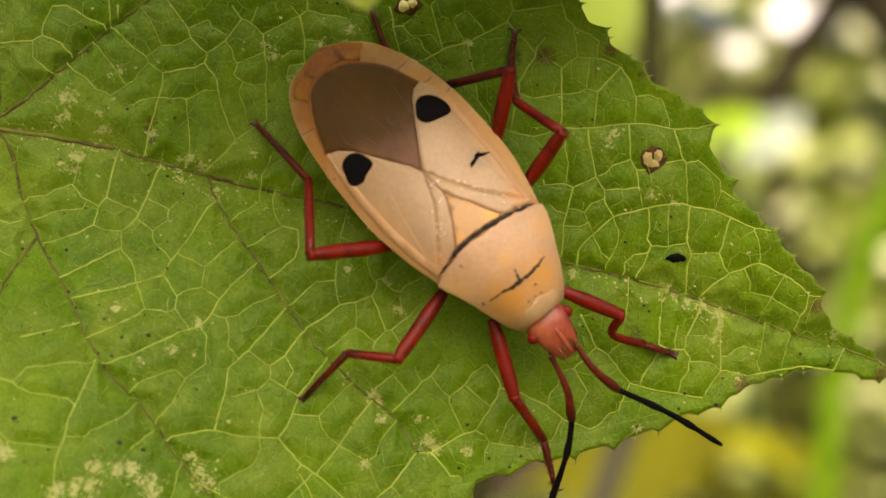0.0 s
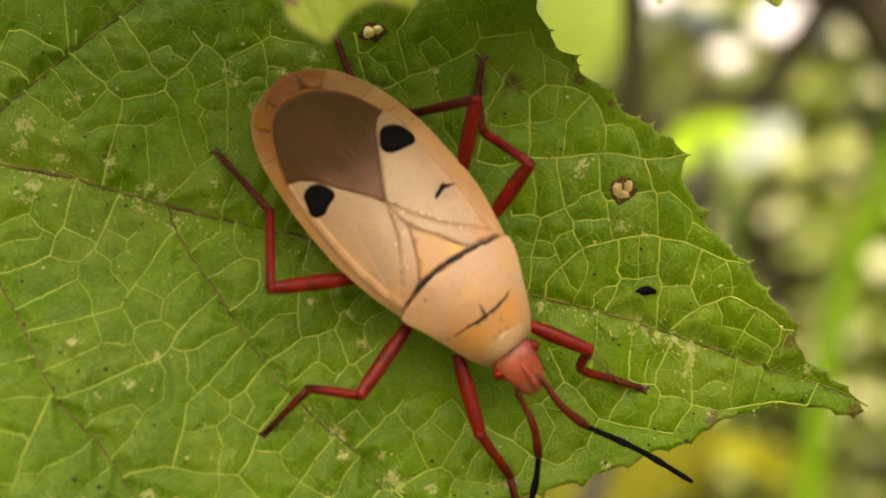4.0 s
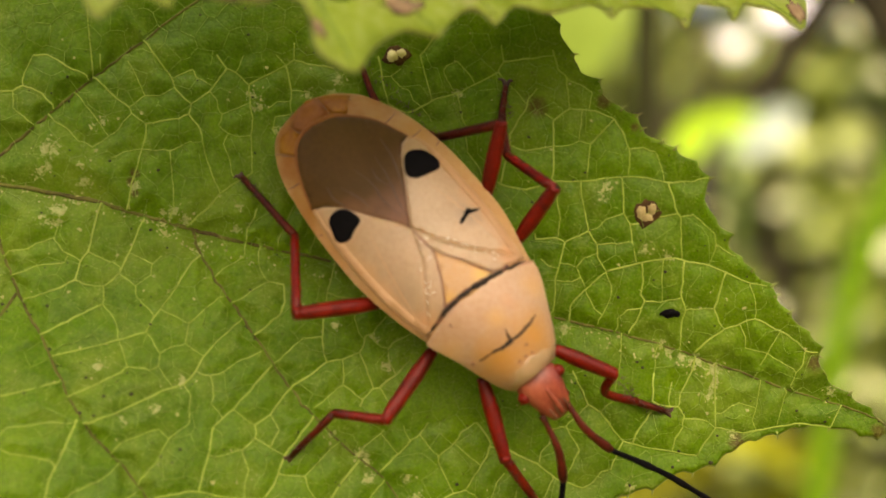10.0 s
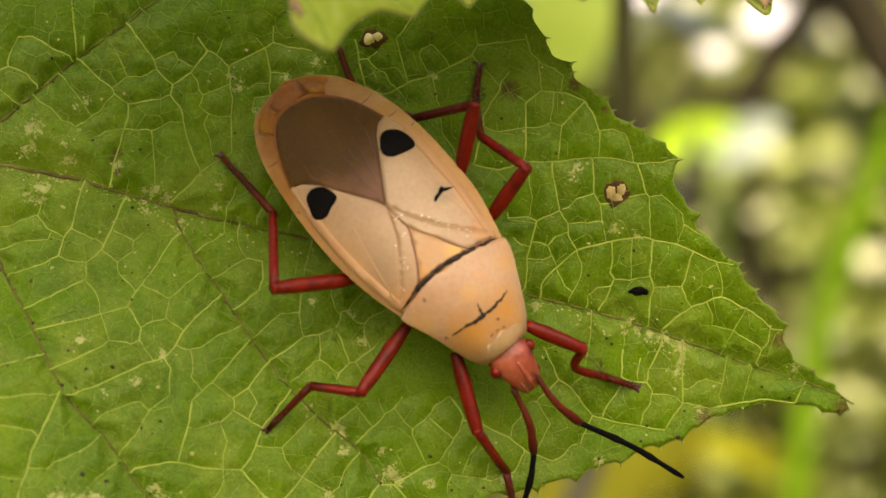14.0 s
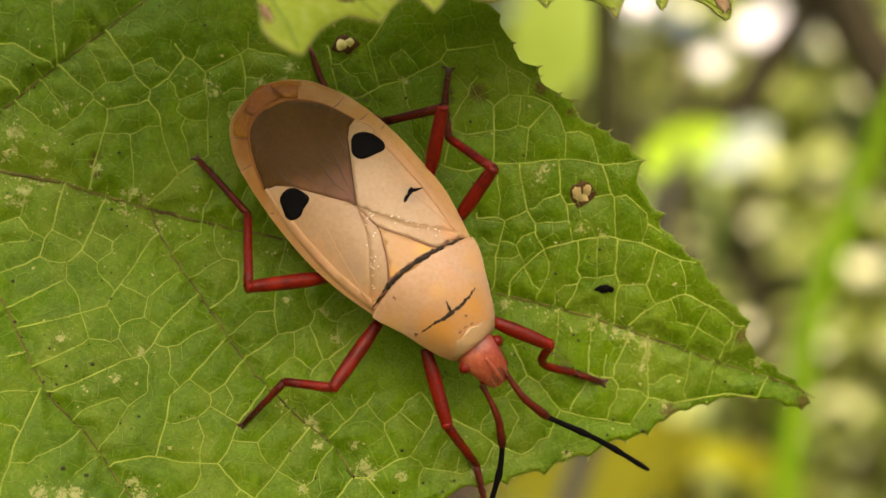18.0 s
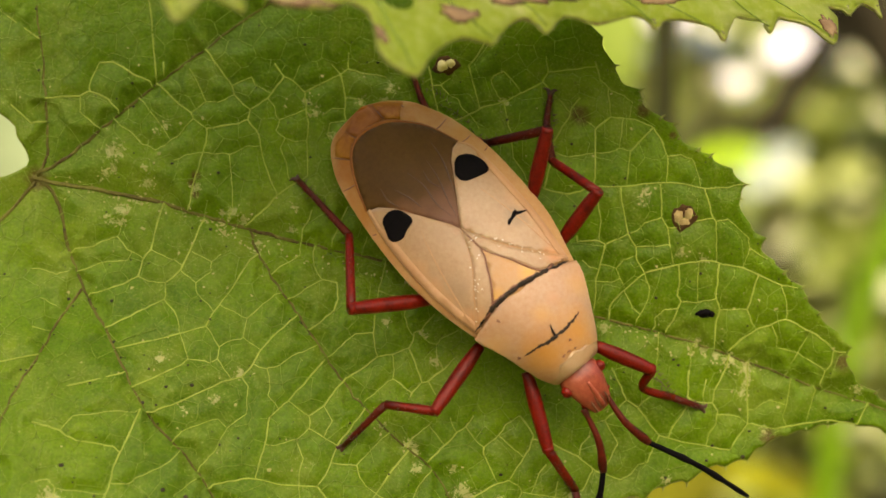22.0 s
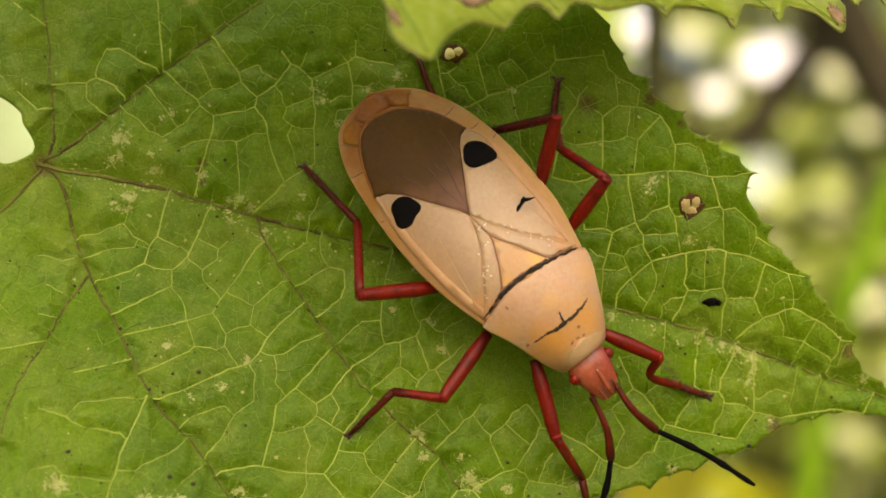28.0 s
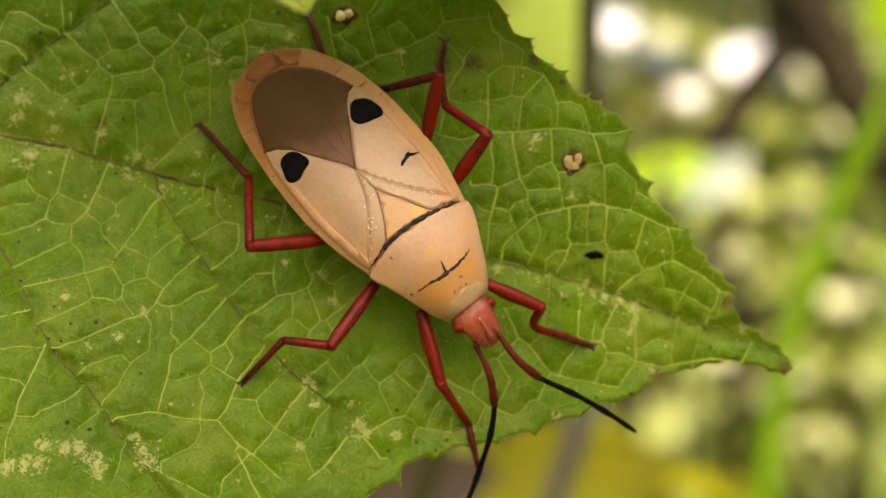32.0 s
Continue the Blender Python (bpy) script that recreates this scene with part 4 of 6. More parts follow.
def crooked(run, amount, per=6, angular=False):
    """A vein's line, with small bends; angular: straight from joint to joint."""
    if angular:
        run = [np.array(p, float) for p in run]
        line = [p + (q - p) * k / per for p, q in zip(run, run[1:]) for k in range(per)] + [run[-1]]
    else:
        line = spline(run, per)
    return np.array([(x + amount * noise.noise((x * 2.3, y * 2.3, 5)), y + amount * noise.noise((x * 2.3, y * 2.3, 9))) for x, y in line])


def joined(run):
    """The run with its ends drawn to the nearest other vein."""
    other = [p for o, *_ in MAIN_VEINS for p in spline(o, 10)]
    other += [np.array(p) + (np.array(q) - p) * k / 4 for o in RIBS + VEINLETS if o is not run for p, q in zip(o, o[1:]) for k in range(5)]
    other, out = np.array(other), [tuple(p) for p in run]
    for end in (0, -1):
        gap = np.linalg.norm(other - out[end], axis=1)
        k = int(gap.argmin())
        step = np.array(out[end]) - out[1 if end == 0 else -2]
        if 0.12 < gap[k] < 1.2 and (other[k] - out[end]) @ step > 0.3 * gap[k] * np.linalg.norm(step):
            out.insert(0 if end == 0 else len(out), tuple(other[k]))
    return out


VEIN_LINES = [(crooked(run, 0.10), 0.85 * a, 0.85 * b, True) for run, a, b in MAIN_VEINS]
VEIN_LINES += [(crooked(joined(run), 0.06, 5, True), 0.042, 0.028, False) for run in RIBS] + [(crooked(joined(run), 0.07, 5, True), 0.027, 0.018, False) for run in VEINLETS]
dense = [(p + (q - p) * k / 3, main) for line, _, _, main in VEIN_LINES for p, q in zip(line, line[1:]) for k in range(3)]
VEINS = kdtree.KDTree(len(dense))
for i, (p, _) in enumerate(dense):
    VEINS.insert((p[0], p[1], 0), i)
VEINS.balance()
seeds = []
for j, y in enumerate(np.arange(-17, 16, 0.92)):
    for x in np.arange(-24, 21, 1.06):
        seeds.append((x + (j % 2) * 0.53 + rng.uniform(-0.4, 0.4), y + rng.uniform(-0.36, 0.36)))
SEEDS = kdtree.KDTree(len(seeds))
for i, (x, y) in enumerate(seeds):
    SEEDS.insert((x, y, 0), i)
SEEDS.balance()

def leaf_form(x, y):
    """The broad form of the blade."""
    x, y = 24 * np.tanh(np.asarray(x, float) / 24), 17 * np.tanh(np.asarray(y, float) / 17)
    off = (y - 5.6 + 0.2667 * (x + 20)) * 0.966
    fold = np.sqrt(off * off + 0.16)
    left = 0.10 / (1 + np.exp((x + 14) / 2))
    trough = -1.8 * np.exp(-(((x + 19) / 6) ** 2) - ((y - 0.5) / 3.2) ** 2) + 0.06 * np.log1p(np.exp(y - 6)) / (1 + np.exp((x + 15) / 2))
    return trough + left * (fold - 3) - 0.45 - 0.006 * x + 0.07 * y + 0.0012 * x * x + 0.0130 * x * y - 0.004 * y * y + 0.09 * fold


def slow_wave(a, b):
    return 0.10 * noise.noise((a * 0.22, b * 0.22, 3)) + 0.08 * noise.noise((a * 0.7, b * 0.7, 8)) + 0.025 * noise.noise((a * 1.7, b * 1.7, 4))


def leaf_top(x, y):
    """The blade with its fields puffed between the veins."""
    x, y = np.atleast_1d(np.asarray(x, float)), np.atleast_1d(np.asarray(y, float))
    z = leaf_form(x, y)
    puff = np.empty(len(x))
    for i, (a, b) in enumerate(zip(x, y)):
        (_, _, d1), (_, _, d2) = SEEDS.find_n((a, b, 0), 2)
        _, k, d = VEINS.find((a, b, 0))
        deep, reach = (0.42, 0.9) if dense[k][1] else (0.21, 0.42)
        puff[i] = deep * (1 - math.exp(-((d / reach) ** 1.4))) - deep + 0.05 * (1 - math.exp(-(d2 - d1) / 0.3)) + slow_wave(a, b)
    return z + puff


leaf = tagged(new("leaf"), "large green toothed leaf with pale veins, blemished", "leaf")
leaf.matrix_basis = LEAF
tri = geometry.delaunay_2d_cdt([Vector(s) for s in seeds], [], [], 0, 1e-5)
centres, owner = [], {}
for f in tri[2]:
    (ax, ay), (bx, by), (cx, cy) = [tri[0][i] for i in f]
    d = 2 * (ax * (by - cy) + bx * (cy - ay) + cx * (ay - by)) + 1e-9
    ux = ((ax * ax + ay * ay) * (by - cy) + (bx * bx + by * by) * (cy - ay) + (cx * cx + cy * cy) * (ay - by)) / d
    uy = ((ax * ax + ay * ay) * (cx - bx) + (bx * bx + by * by) * (ax - cx) + (cx * cx + cy * cy) * (bx - ax)) / d
    for i in range(3):
        owner.setdefault(tuple(sorted((f[i], f[(i + 1) % 3]))), []).append(len(centres))
    centres.append((ux, uy))
centres = np.array(centres)
folds = np.r_[np.array([p for p, _ in dense]), [c for c in centres if VEINS.find((*c, 0))[2] > 0.2]]
verts, faces = sheet(LEAF_EDGE, leaf_top, 0.2, 0.22, 3, (), folds)
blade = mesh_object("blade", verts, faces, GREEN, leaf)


def vein(line, r0, r1, mat, lift=0.0):
    z = leaf_top(line[:, 0], line[:, 1])
    z = np.convolve(np.r_[z[0], z, z[-1]], [0.25, 0.5, 0.25], "valid")
    v, f = tube([(a, b, c + lift) for (a, b), c in zip(line, z)], np.linspace(r0, r1, len(line)) * (1 + rng.uniform(-0.15, 0.15, len(line))), 7, 1, 0.4 if mat is VEIN_MAIN else 0.3)
    return mesh_object("vein", v, f, mat, leaf)


for line, r0, r1, main in VEIN_LINES:
    vein(line, r0, r1, VEIN_MAIN if main else VEIN_PALE, 0.03 if main else 0.02)

# The dry rim of the blade and the spine on each tooth.
rim = np.array(LEAF_EDGE + LEAF_EDGE[:1])
v, f = tube([(a, b, c - 0.1) for (a, b), c in zip(rim, leaf_top(rim[:, 0], rim[:, 1]))], 0.028 + 0.03 * rng.random(len(rim)), 6, 1, 1.2)
mesh_object("leaf_margin", v, f, MARGIN, leaf)
for i, tooth in enumerate(TEETH):
    if tooth[0] < -6 or 19.5 < tooth[0] or tooth[1] > 13 or rng.random() < 0.45:
        continue
    a, b, c = (np.array(TEETH[k % len(TEETH)]) for k in (i - 1, i, i + 1))
    out = np.array([a[1] - c[1], c[0] - a[0]])
    out = out / np.linalg.norm(out)
    if inside([(b + 0.3 * out)[0]], [(b + 0.3 * out)[1]], np.array(LEAF_EDGE))[0]:
        out = -out
    z = float(leaf_top(b[0], b[1])[0]) - 0.08
    v, f = tube([(*(b - 0.15 * out), z), (*(b + 0.06 * out), z + 0.03), (*(b + 0.2 * out + 0.1 * np.array([out[1], -out[0]])), z + 0.08)], [0.08, 0.05, 0.01], 6, 2)
    mesh_object("spine", v, f, MARGIN, leaf)

# The fine network between the veins.
heights = leaf_top(centres[:, 0], centres[:, 1])
within_edge = inside(centres[:, 0], centres[:, 1], np.array(LEAF_EDGE))
nv, nf = [], []
for pair in owner.values():
    if len(pair) != 2 or not within_edge[pair[0]] or not within_edge[pair[1]]:
        continue
    a, b = (np.array([*centres[i], heights[i] + 0.035]) for i in pair)
    if not 0.12 < np.linalg.norm(b - a) < 2 or VEINS.find((*((a + b) / 2)[:2], 0))[2] < 0.12:
        continue
    wide = rng.uniform(0.010, 0.018)
    v, f = tube([a, (a + b) / 2 + [*rng.uniform(-0.04, 0.04, 2), 0.03], b], [wide] * 3, 4, 2, 0.35)
    nf += [tuple(i + len(nv) for i in q) for q in f]
    nv += v
tagged(mesh_object("vein_network", nv, nf, VEIN_FINE, leaf), "", "", "", "stuff")


def blemish(x, y, rx, ry, mat, name, lift=0.2, seed=0, label=""):
    ring = []
    for k in range(18):
        a = 2 * math.pi * k / 18
        s = 1 + 0.45 * noise.noise((math.cos(a) * 2.6 + seed, math.sin(a) * 1.5, seed * 3.1))
        ring.append((x + rx * s * math.cos(a), y + ry * s * math.sin(a)))
    v, f = sheet(ring, lambda p, q: leaf_top(p, q) + 0.03 + lift * 0.1 * np.clip(1 - np.hypot((p - x) / rx, (q - y) / ry), 0, 1), max(rx, ry) / 3, 0.06, seed)
    return mesh_object(name, v, f, mat, leaf, label)


blemish(9.2, 4.0, 0.6, 0.55, RING, "blemish", 0, 1)
blemish(-1.6, 10.75, 0.56, 0.42, RING, "blemish", 0, 2)
for i, (x, y, r, q, mat) in enumerate(((9.0, 3.98, 0.24, 0.31, TAN), (9.4, 4.08, 0.22, 0.26, TAN), (9.2, 3.79, 0.3, 0.18, TAN), (9.2, 4.12, 0.07, 0.26, RING), (-1.76, 10.72, 0.24, 0.25, CHIP), (-1.38, 10.84, 0.22, 0.18, CHIP))):
    blemish(x, y, r, q, mat, "scar", 1.2, i + 12)
blemish(10.3, -0.28, 0.36, 0.2, BLACK, "dark_speck", 2.5, 23)
blemish(10.62, -0.3, 0.2, 0.14, BLACK, "dark_speck", 2.0, 25)

# Tan scurf in loose patches, and dark specks all over.
sv, sf = [], []
spots = [(x + rng.normal(0, r * 0.55), y + rng.normal(0, r * 0.45), rng.uniform(0.02, 0.08)) for x, y, r in PATCHES for _ in range(int(16 * r))]
spots += [(rng.uniform(-22, 18), rng.uniform(-11, 12), rng.uniform(0.03, 0.11)) for _ in range(170)]
spots += [(x + rng.normal(0, 0.25), y + rng.normal(0, 0.2), rng.uniform(0.04, 0.1)) for x, y in spline([(-19, 5.4), (-12, 3.7), (-10, 2.5), (6.5, -1.1), (13, -2.9)], 60)]
keep = inside([q[0] for q in spots], [q[1] for q in spots], np.array(LEAF_EDGE))
spots = [q for q, k in zip(spots, keep) if k]
level = leaf_top([q[0] for q in spots], [q[1] for q in spots])
for (x, y, r), z in zip(spots, level):
    k, n = len(sv), 6
    turn = rng.uniform(0, 6)
    for i in range(n):
        a = turn + 2 * math.pi * i / n
        g = r * rng.uniform(0.4, 1.4)
        sv.append((x + g * math.cos(a), y + g * math.sin(a), z - 0.004))
    sv.append((x, y, z + 0.012))
    sf += [(k + i, k + (i + 1) % n, k + n) for i in range(n)]
tagged(mesh_object("scurf", sv, sf, SCURF, leaf), "", "", "", "stuff")
sv, sf = [], []
spots = [(rng.uniform(-22, 19), rng.uniform(-12, 13), abs(rng.normal(0.015, 0.02)) + 0.018) for _ in range(240)]
spots += [(*(line[int(rng.integers(0, len(line)))] + rng.normal(0, 0.08, 2)), rng.uniform(0.025, 0.065)) for line, _, _, main in VEIN_LINES if main for _ in range(9)]
spots += [(-18.4, -0.0, 0.095), (-16.2, -2.0, 0.095), (-14.8, -4.7, 0.095), (-12.7, -3.9, 0.095), (-16.2, 8.7, 0.075), (-14.5, 10.2, 0.075), (-19.6, 7.9, 0.075), (-18.7, 3.2, 0.075), (-15.8, 9.9, 0.075), (-11.8, 5.8, 0.075), (-13.9, 6.2, 0.075), (-16.4, -0.1, 0.075), (-13.8, -4.0, 0.075), (1.6, -0.4, 0.075), (-12.0, -0.9, 0.075), (-7.9, -1.0, 0.075), (-13.8, -8.5, 0.11), (-12.8, -8.8, 0.11), (-18.1, -7.5, 0.11), (2.1, -9.1, 0.075), (3.5, -9.0, 0.075), (12.3, -6.7, 0.11), (15.1, -5.5, 0.11), (9.2, -2.6, 0.075), (8.1, 0.4, 0.075), (10.1, 1.5, 0.075), (17.4, -4.9, 0.075), (10.9, -6.2, 0.075), (8.7, -7.7, 0.075), (10.6, -6.9, 0.075)]
spots += [(-16.7, -8.8, 0.07), (-17.1, -9.4, 0.07), (-2.8, -8.9, 0.07), (-14.6, -3.2, 0.07), (-17.1, -3.9, 0.07), (-11.4, -6.5, 0.07), (-10.6, -6.2, 0.07), (1.2, 8.3, 0.07), (4.1, 7.2, 0.07)]
keep = inside([q[0] for q in spots], [q[1] for q in spots], np.array(LEAF_EDGE))
spots = [q for q, k in zip(spots, keep) if k]
level = leaf_top([q[0] for q in spots], [q[1] for q in spots])
for (x, y, r), z in zip(spots, level):
    k, n = len(sv), 7
    for ring, up in ((1.0, -0.02), (0.6, 0.03)):
        for i in range(n):
            a = 2 * math.pi * i / n
            sv.append((x + r * ring * math.cos(a) * 1.2, y + r * ring * math.sin(a), z + up))
    sf += [(k + i, k + (i + 1) % n, k + n + (i + 1) % n, k + n + i) for i in range(n)] + [tuple(k + n + i for i in range(n))]
tagged(mesh_object("specks", sv, sf, SPECK, leaf), "", "", "", "stuff")

# ---- the bug ----
# Bug space: x from the tail to the head, y to the bug's side, z away from the leaf.
ES, EW = np.array([0.640, -0.768]), np.array([0.768, 0.640])
BUG = LEAF @ Matrix(((ES[0], EW[0], 0, -5.2 * MM), (ES[1], EW[1], 0, 8.0 * MM), (0, 0, 1, 0), (0, 0, 0, 1)))
bug = tagged(new("bug"), "cream seed bug with black spots and red legs on leaf", "insect")
BUG = Matrix.Translation(BUG.translation) @ LEAF.to_quaternion().to_matrix().to_4x4() @ Matrix(((ES[0], EW[0], 0, 0), (ES[1], EW[1], 0, 0), (0, 0, 1, 0), (0, 0, 0, 1))).to_quaternion().to_matrix().to_4x4()
bug.matrix_basis = BUG


def to_bug(x, y, z):
    d = np.array([x + 5.2, y - 8.0])
    return (float(d @ ES), float(d @ -EW) * -1, z)


# Half widths along the body, on either side of its axis: the bug sits a little askew.
WIDE_LEFT = spline([(-0.45, 0.05), (-0.44, 0.5), (-0.38, 1.3), (-0.05, 1.99), (0.7, 2.52), (1.47, 2.85), (2.29, 3.04), (3.61, 3.22), (5.26, 3.34), (7.2, 3.32), (8.98, 3.06), (10.38, 2.7), (11.1, 2.45), (12.16, 2.1), (13.01, 1.83), (14.1, 1.37), (14.5, 1.0), (14.6, 0.85)], 6)
WIDE_RIGHT = spline([(-0.45, 0.05), (-0.44, 0.3), (-0.34, 0.75), (-0.02, 1.35), (0.65, 2.0), (1.37, 2.4), (2.32, 2.82), (3.46, 3.13), (4.98, 3.36), (6.79, 3.42), (8.49, 3.36), (10.23, 2.98), (11.2, 2.75), (11.9, 2.52), (12.82, 2.17), (13.9, 1.66), (14.4, 1.3), (14.6, 1.0)], 6)


def half_width(s, w=None):
    """The half width at s: on the side of w, or the mean of both."""
    left, right = np.interp(s, WIDE_LEFT[:, 0], WIDE_LEFT[:, 1]), np.interp(s, WIDE_RIGHT[:, 0], WIDE_RIGHT[:, 1])
    return (left + right) / 2 if w is None else np.where(np.asarray(w) > 0, right, left)


CROWN = spline([(0, 2.45), (1, 2.9), (3, 3.4), (7, 3.95), (10, 4.3), (12.3, 4.2), (14.6, 3.25)], 8)


def ridge(s):
    return np.interp(s, CROWN[:, 0], CROWN[:, 1])


def back(s, w):
    """The height of the bug's back."""
    r = np.clip(np.abs(w) / np.maximum(half_width(s, w), 0.3), 0, 1.1)
    return ridge(s) - 0.95 * r**2.4


def loft(stations, wide, top, low, n=32):
    """A closed body of rings: wide, top and low give half width, crown and belly at a station."""
    verts, faces = [], []
    for s in stations:
        w, t, b = wide(s), top(s), low(s)
        mid = b + 0.58 * (t - b)
        for k in range(n):
            a = 2 * math.pi * k / n
            c, d = math.cos(a), math.sin(a)
            verts.append((s, w * math.copysign(abs(c) ** 0.85, c), mid + ((t - mid) if d > 0 else (mid - b)) * d))
    for i in range(len(stations) - 1):
        for k in range(n):
            j = (k + 1) % n
            faces.append((i * n + k, i * n + j, (i + 1) * n + j, (i + 1) * n + k)[::-1])
    faces += [tuple(range(n)), tuple(range((len(stations) - 1) * n, len(stations) * n))[::-1]]
    return verts, faces


def shell(stations, lift, belly, n=40):
    """A closed body whose upper side is the bug's back, raised by lift."""
    verts, faces = [], []
    for s in stations:
        w0 = float(half_width(s))
        rim = float(back(s, w0))
        low = min(belly(s), rim - 0.25)
        for k in range(n):
            a = 2 * math.pi * k / n
            c, d = math.cos(a), math.sin(a)
            w = float(half_width(s, c)) * c
            z = float(back(s, w)) + lift if d >= 0 else rim + lift + (low - rim) * abs(d) ** 0.7
            verts.append((s, w, z))
    for i in range(len(stations) - 1):
        for k in range(n):
            j = (k + 1) % n
            faces.append((i * n + k, i * n + j, (i + 1) * n + j, (i + 1) * n + k)[::-1])
    faces += [tuple(range(n)), tuple(range((len(stations) - 1) * n, len(stations) * n))[::-1]]
    return verts, faces


ST = [-0.445, -0.43, -0.4, -0.36, -0.3, -0.2, -0.05, 0.1, 0.3, 0.5, 0.7, 0.9, *np.arange(1.2, 11.0, 0.35)]
verts, faces = shell(ST, -0.06, lambda s: 1.2 + 1.1 * (abs(s - 6) / 7) ** 2)
abdomen = mesh_object("abdomen", verts, faces, FLANK, bug, "amber abdomen rim with dark cross seams")


def patch(name, outline, mat, lift=0.1, thick=0.12, step=0.22, parent=None, label=""):
    v, f = sheet(outline, lambda s, w: back(s, w) + lift, step, thick, 2)
    return mesh_object(name, v, f, mat, parent or bug, label)


FILM_EDGE = [(3.48, 2.29), (3.1, 2.13), (2.36, 1.81), (1.74, 1.39), (0.95, 0.6), (0.66, -0.04), (0.56, -0.72), (0.76, -1.4), (1.29, -1.89), (2.09, -2.3), (3.38, -2.75)]
INNER_EDGE = {1: [(3.57, 1.88), (3.93, 1.5), (4.99, 0.82), (5.81, 0.28)], -1: [(3.57, -2.29), (4.08, -1.8), (4.7, -1.4), (5.31, -0.99), (6.11, -0.43)]}
APEX = (6.6, -0.2)
MEMBRANE = [APEX, *INNER_EDGE[1][::-1], *spline(FILM_EDGE, 5), *INNER_EDGE[-1]]
film = patch("membrane", MEMBRANE, BROWN_FILM, 0.06, 0.08, 0.2, None, "smoky brown wing membrane")


def line_on_back(name, run, rads, mat, parent, lift, per=4, flat=0.7):
    v, f = tube([(s, w, float(back(s, w)) + lift) for s, w in spline(run, per)], np.interp(np.linspace(0, 1, (len(run) - 1) * per + 1), np.linspace(0, 1, len(rads)), rads), 6, 1, flat)
    return mesh_object(name, v, f, mat, parent)


for run in ([(6.1, 0.0), (5.2, 0.2), (4.2, 0.5), (3.3, 0.6)], [(5.9, -0.15), (5.0, -0.3), (4.1, -0.2), (3.2, -0.4)], [(5.2, 0.6), (4.5, 0.9), (3.6, 1.2), (2.8, 1.3)], [(4.8, -0.9), (4.2, -1.0), (3.4, -1.3)], [(4.2, -1.6), (3.6, -1.8), (3.0, -1.7)], [(4.6, 0.3), (4.1, 0.1), (3.6, 0.2)]):
    line_on_back("wrinkle", run, [0.01, 0.036, 0.008], DARK_FOOT, film, 0.066)
line_on_back("rim", FILM_EDGE, [0.05, 0.08, 0.12, 0.11, 0.07], RED_AMBER, abdomen, 0.01)
for s0, w0, s1, w1 in ((0.7, 1.5, 0.25, 1.55), (0.62, 0.45, -0.25, 0.45), (0.6, -1.0, -0.1, -1.15), (1.1, -1.85, 0.45, -2.3), (2.1, -2.4, 1.95, -2.95), (2.45, 1.85, 2.3, 2.65), (3.6, 2.45, 3.55, 3.0), (4.5, 3.0, 4.4, 3.25), (4.4, -3.05, 4.3, -3.2)):
    line_on_back("cross_seam", [(s0, w0), ((s0 + s1) / 2 + 0.03, (w0 + w1) / 2), (s1, w1)], [0.03, 0.035, 0.02], SEAM_DARK, abdomen, -0.07)
for name, outline, mat, lift in (("tail_plate", [(-0.3, 0.4), (-0.38, -0.4), (-0.05, -1.2), (0.52, -1.0), (0.52, -0.5), (0.6, 0.4)], RED_AMBER, 0.02), ("tail_plate", [(-0.05, -1.25), (0.0, -1.85), (0.5, -2.2), (1.1, -1.85), (0.72, -1.45), (0.55, -1.1)], AMBER, 0.0), ("tail_plate", [(0.5, 1.7), (-0.1, 1.15), (-0.25, 0.5), (0.62, 0.45), (1.1, 0.95)], AMBER, -0.01)):
    patch(name, outline[::-1], mat, lift, 0.12, 0.2, abdomen)
WING_MARGIN = {1: [(10.5, 2.7), (9.34, 2.8), (7.98, 2.9), (6.7, 2.9), (5.25, 2.84), (3.97, 2.66), (3.48, 2.29)], -1: [(10.53, -2.52), (9.05, -2.82), (7.74, -2.98), (6.36, -3.04), (4.81, -2.98), (3.38, -2.75)]}
CLAVUS_OUTER = {1: [APEX, (7.66, 0.41), (8.69, 1.09), (9.76, 2.05), (10.42, 2.62)], -1: [APEX, (7.85, -0.67), (8.84, -1.34), (9.61, -1.88), (10.42, -2.44)]}
CLAVUS_INNER = {1: [(10.3, 1.9), (10.2, 1.3), (8.94, 0.55), (7.88, -0.06)], -1: [(10.3, -1.9), (10.1, -1.34), (9.34, -0.78), (8.58, -0.39), (7.88, -0.1)]}
SPOTS = {1: [(4.16, 1.47), (4.01, 1.82), (4.19, 2.24), (4.52, 2.48), (5.02, 2.6), (5.34, 2.43), (5.27, 1.9), (5.1, 1.35), (4.78, 1.15), (4.43, 1.24)], -1: [(4.24, -2.6), (4.03, -2.31), (4.06, -1.93), (4.35, -1.65), (4.85, -1.52), (5.05, -1.65), (5.16, -2.02), (5.32, -2.36), (5.18, -2.74), (4.8, -2.82)]}
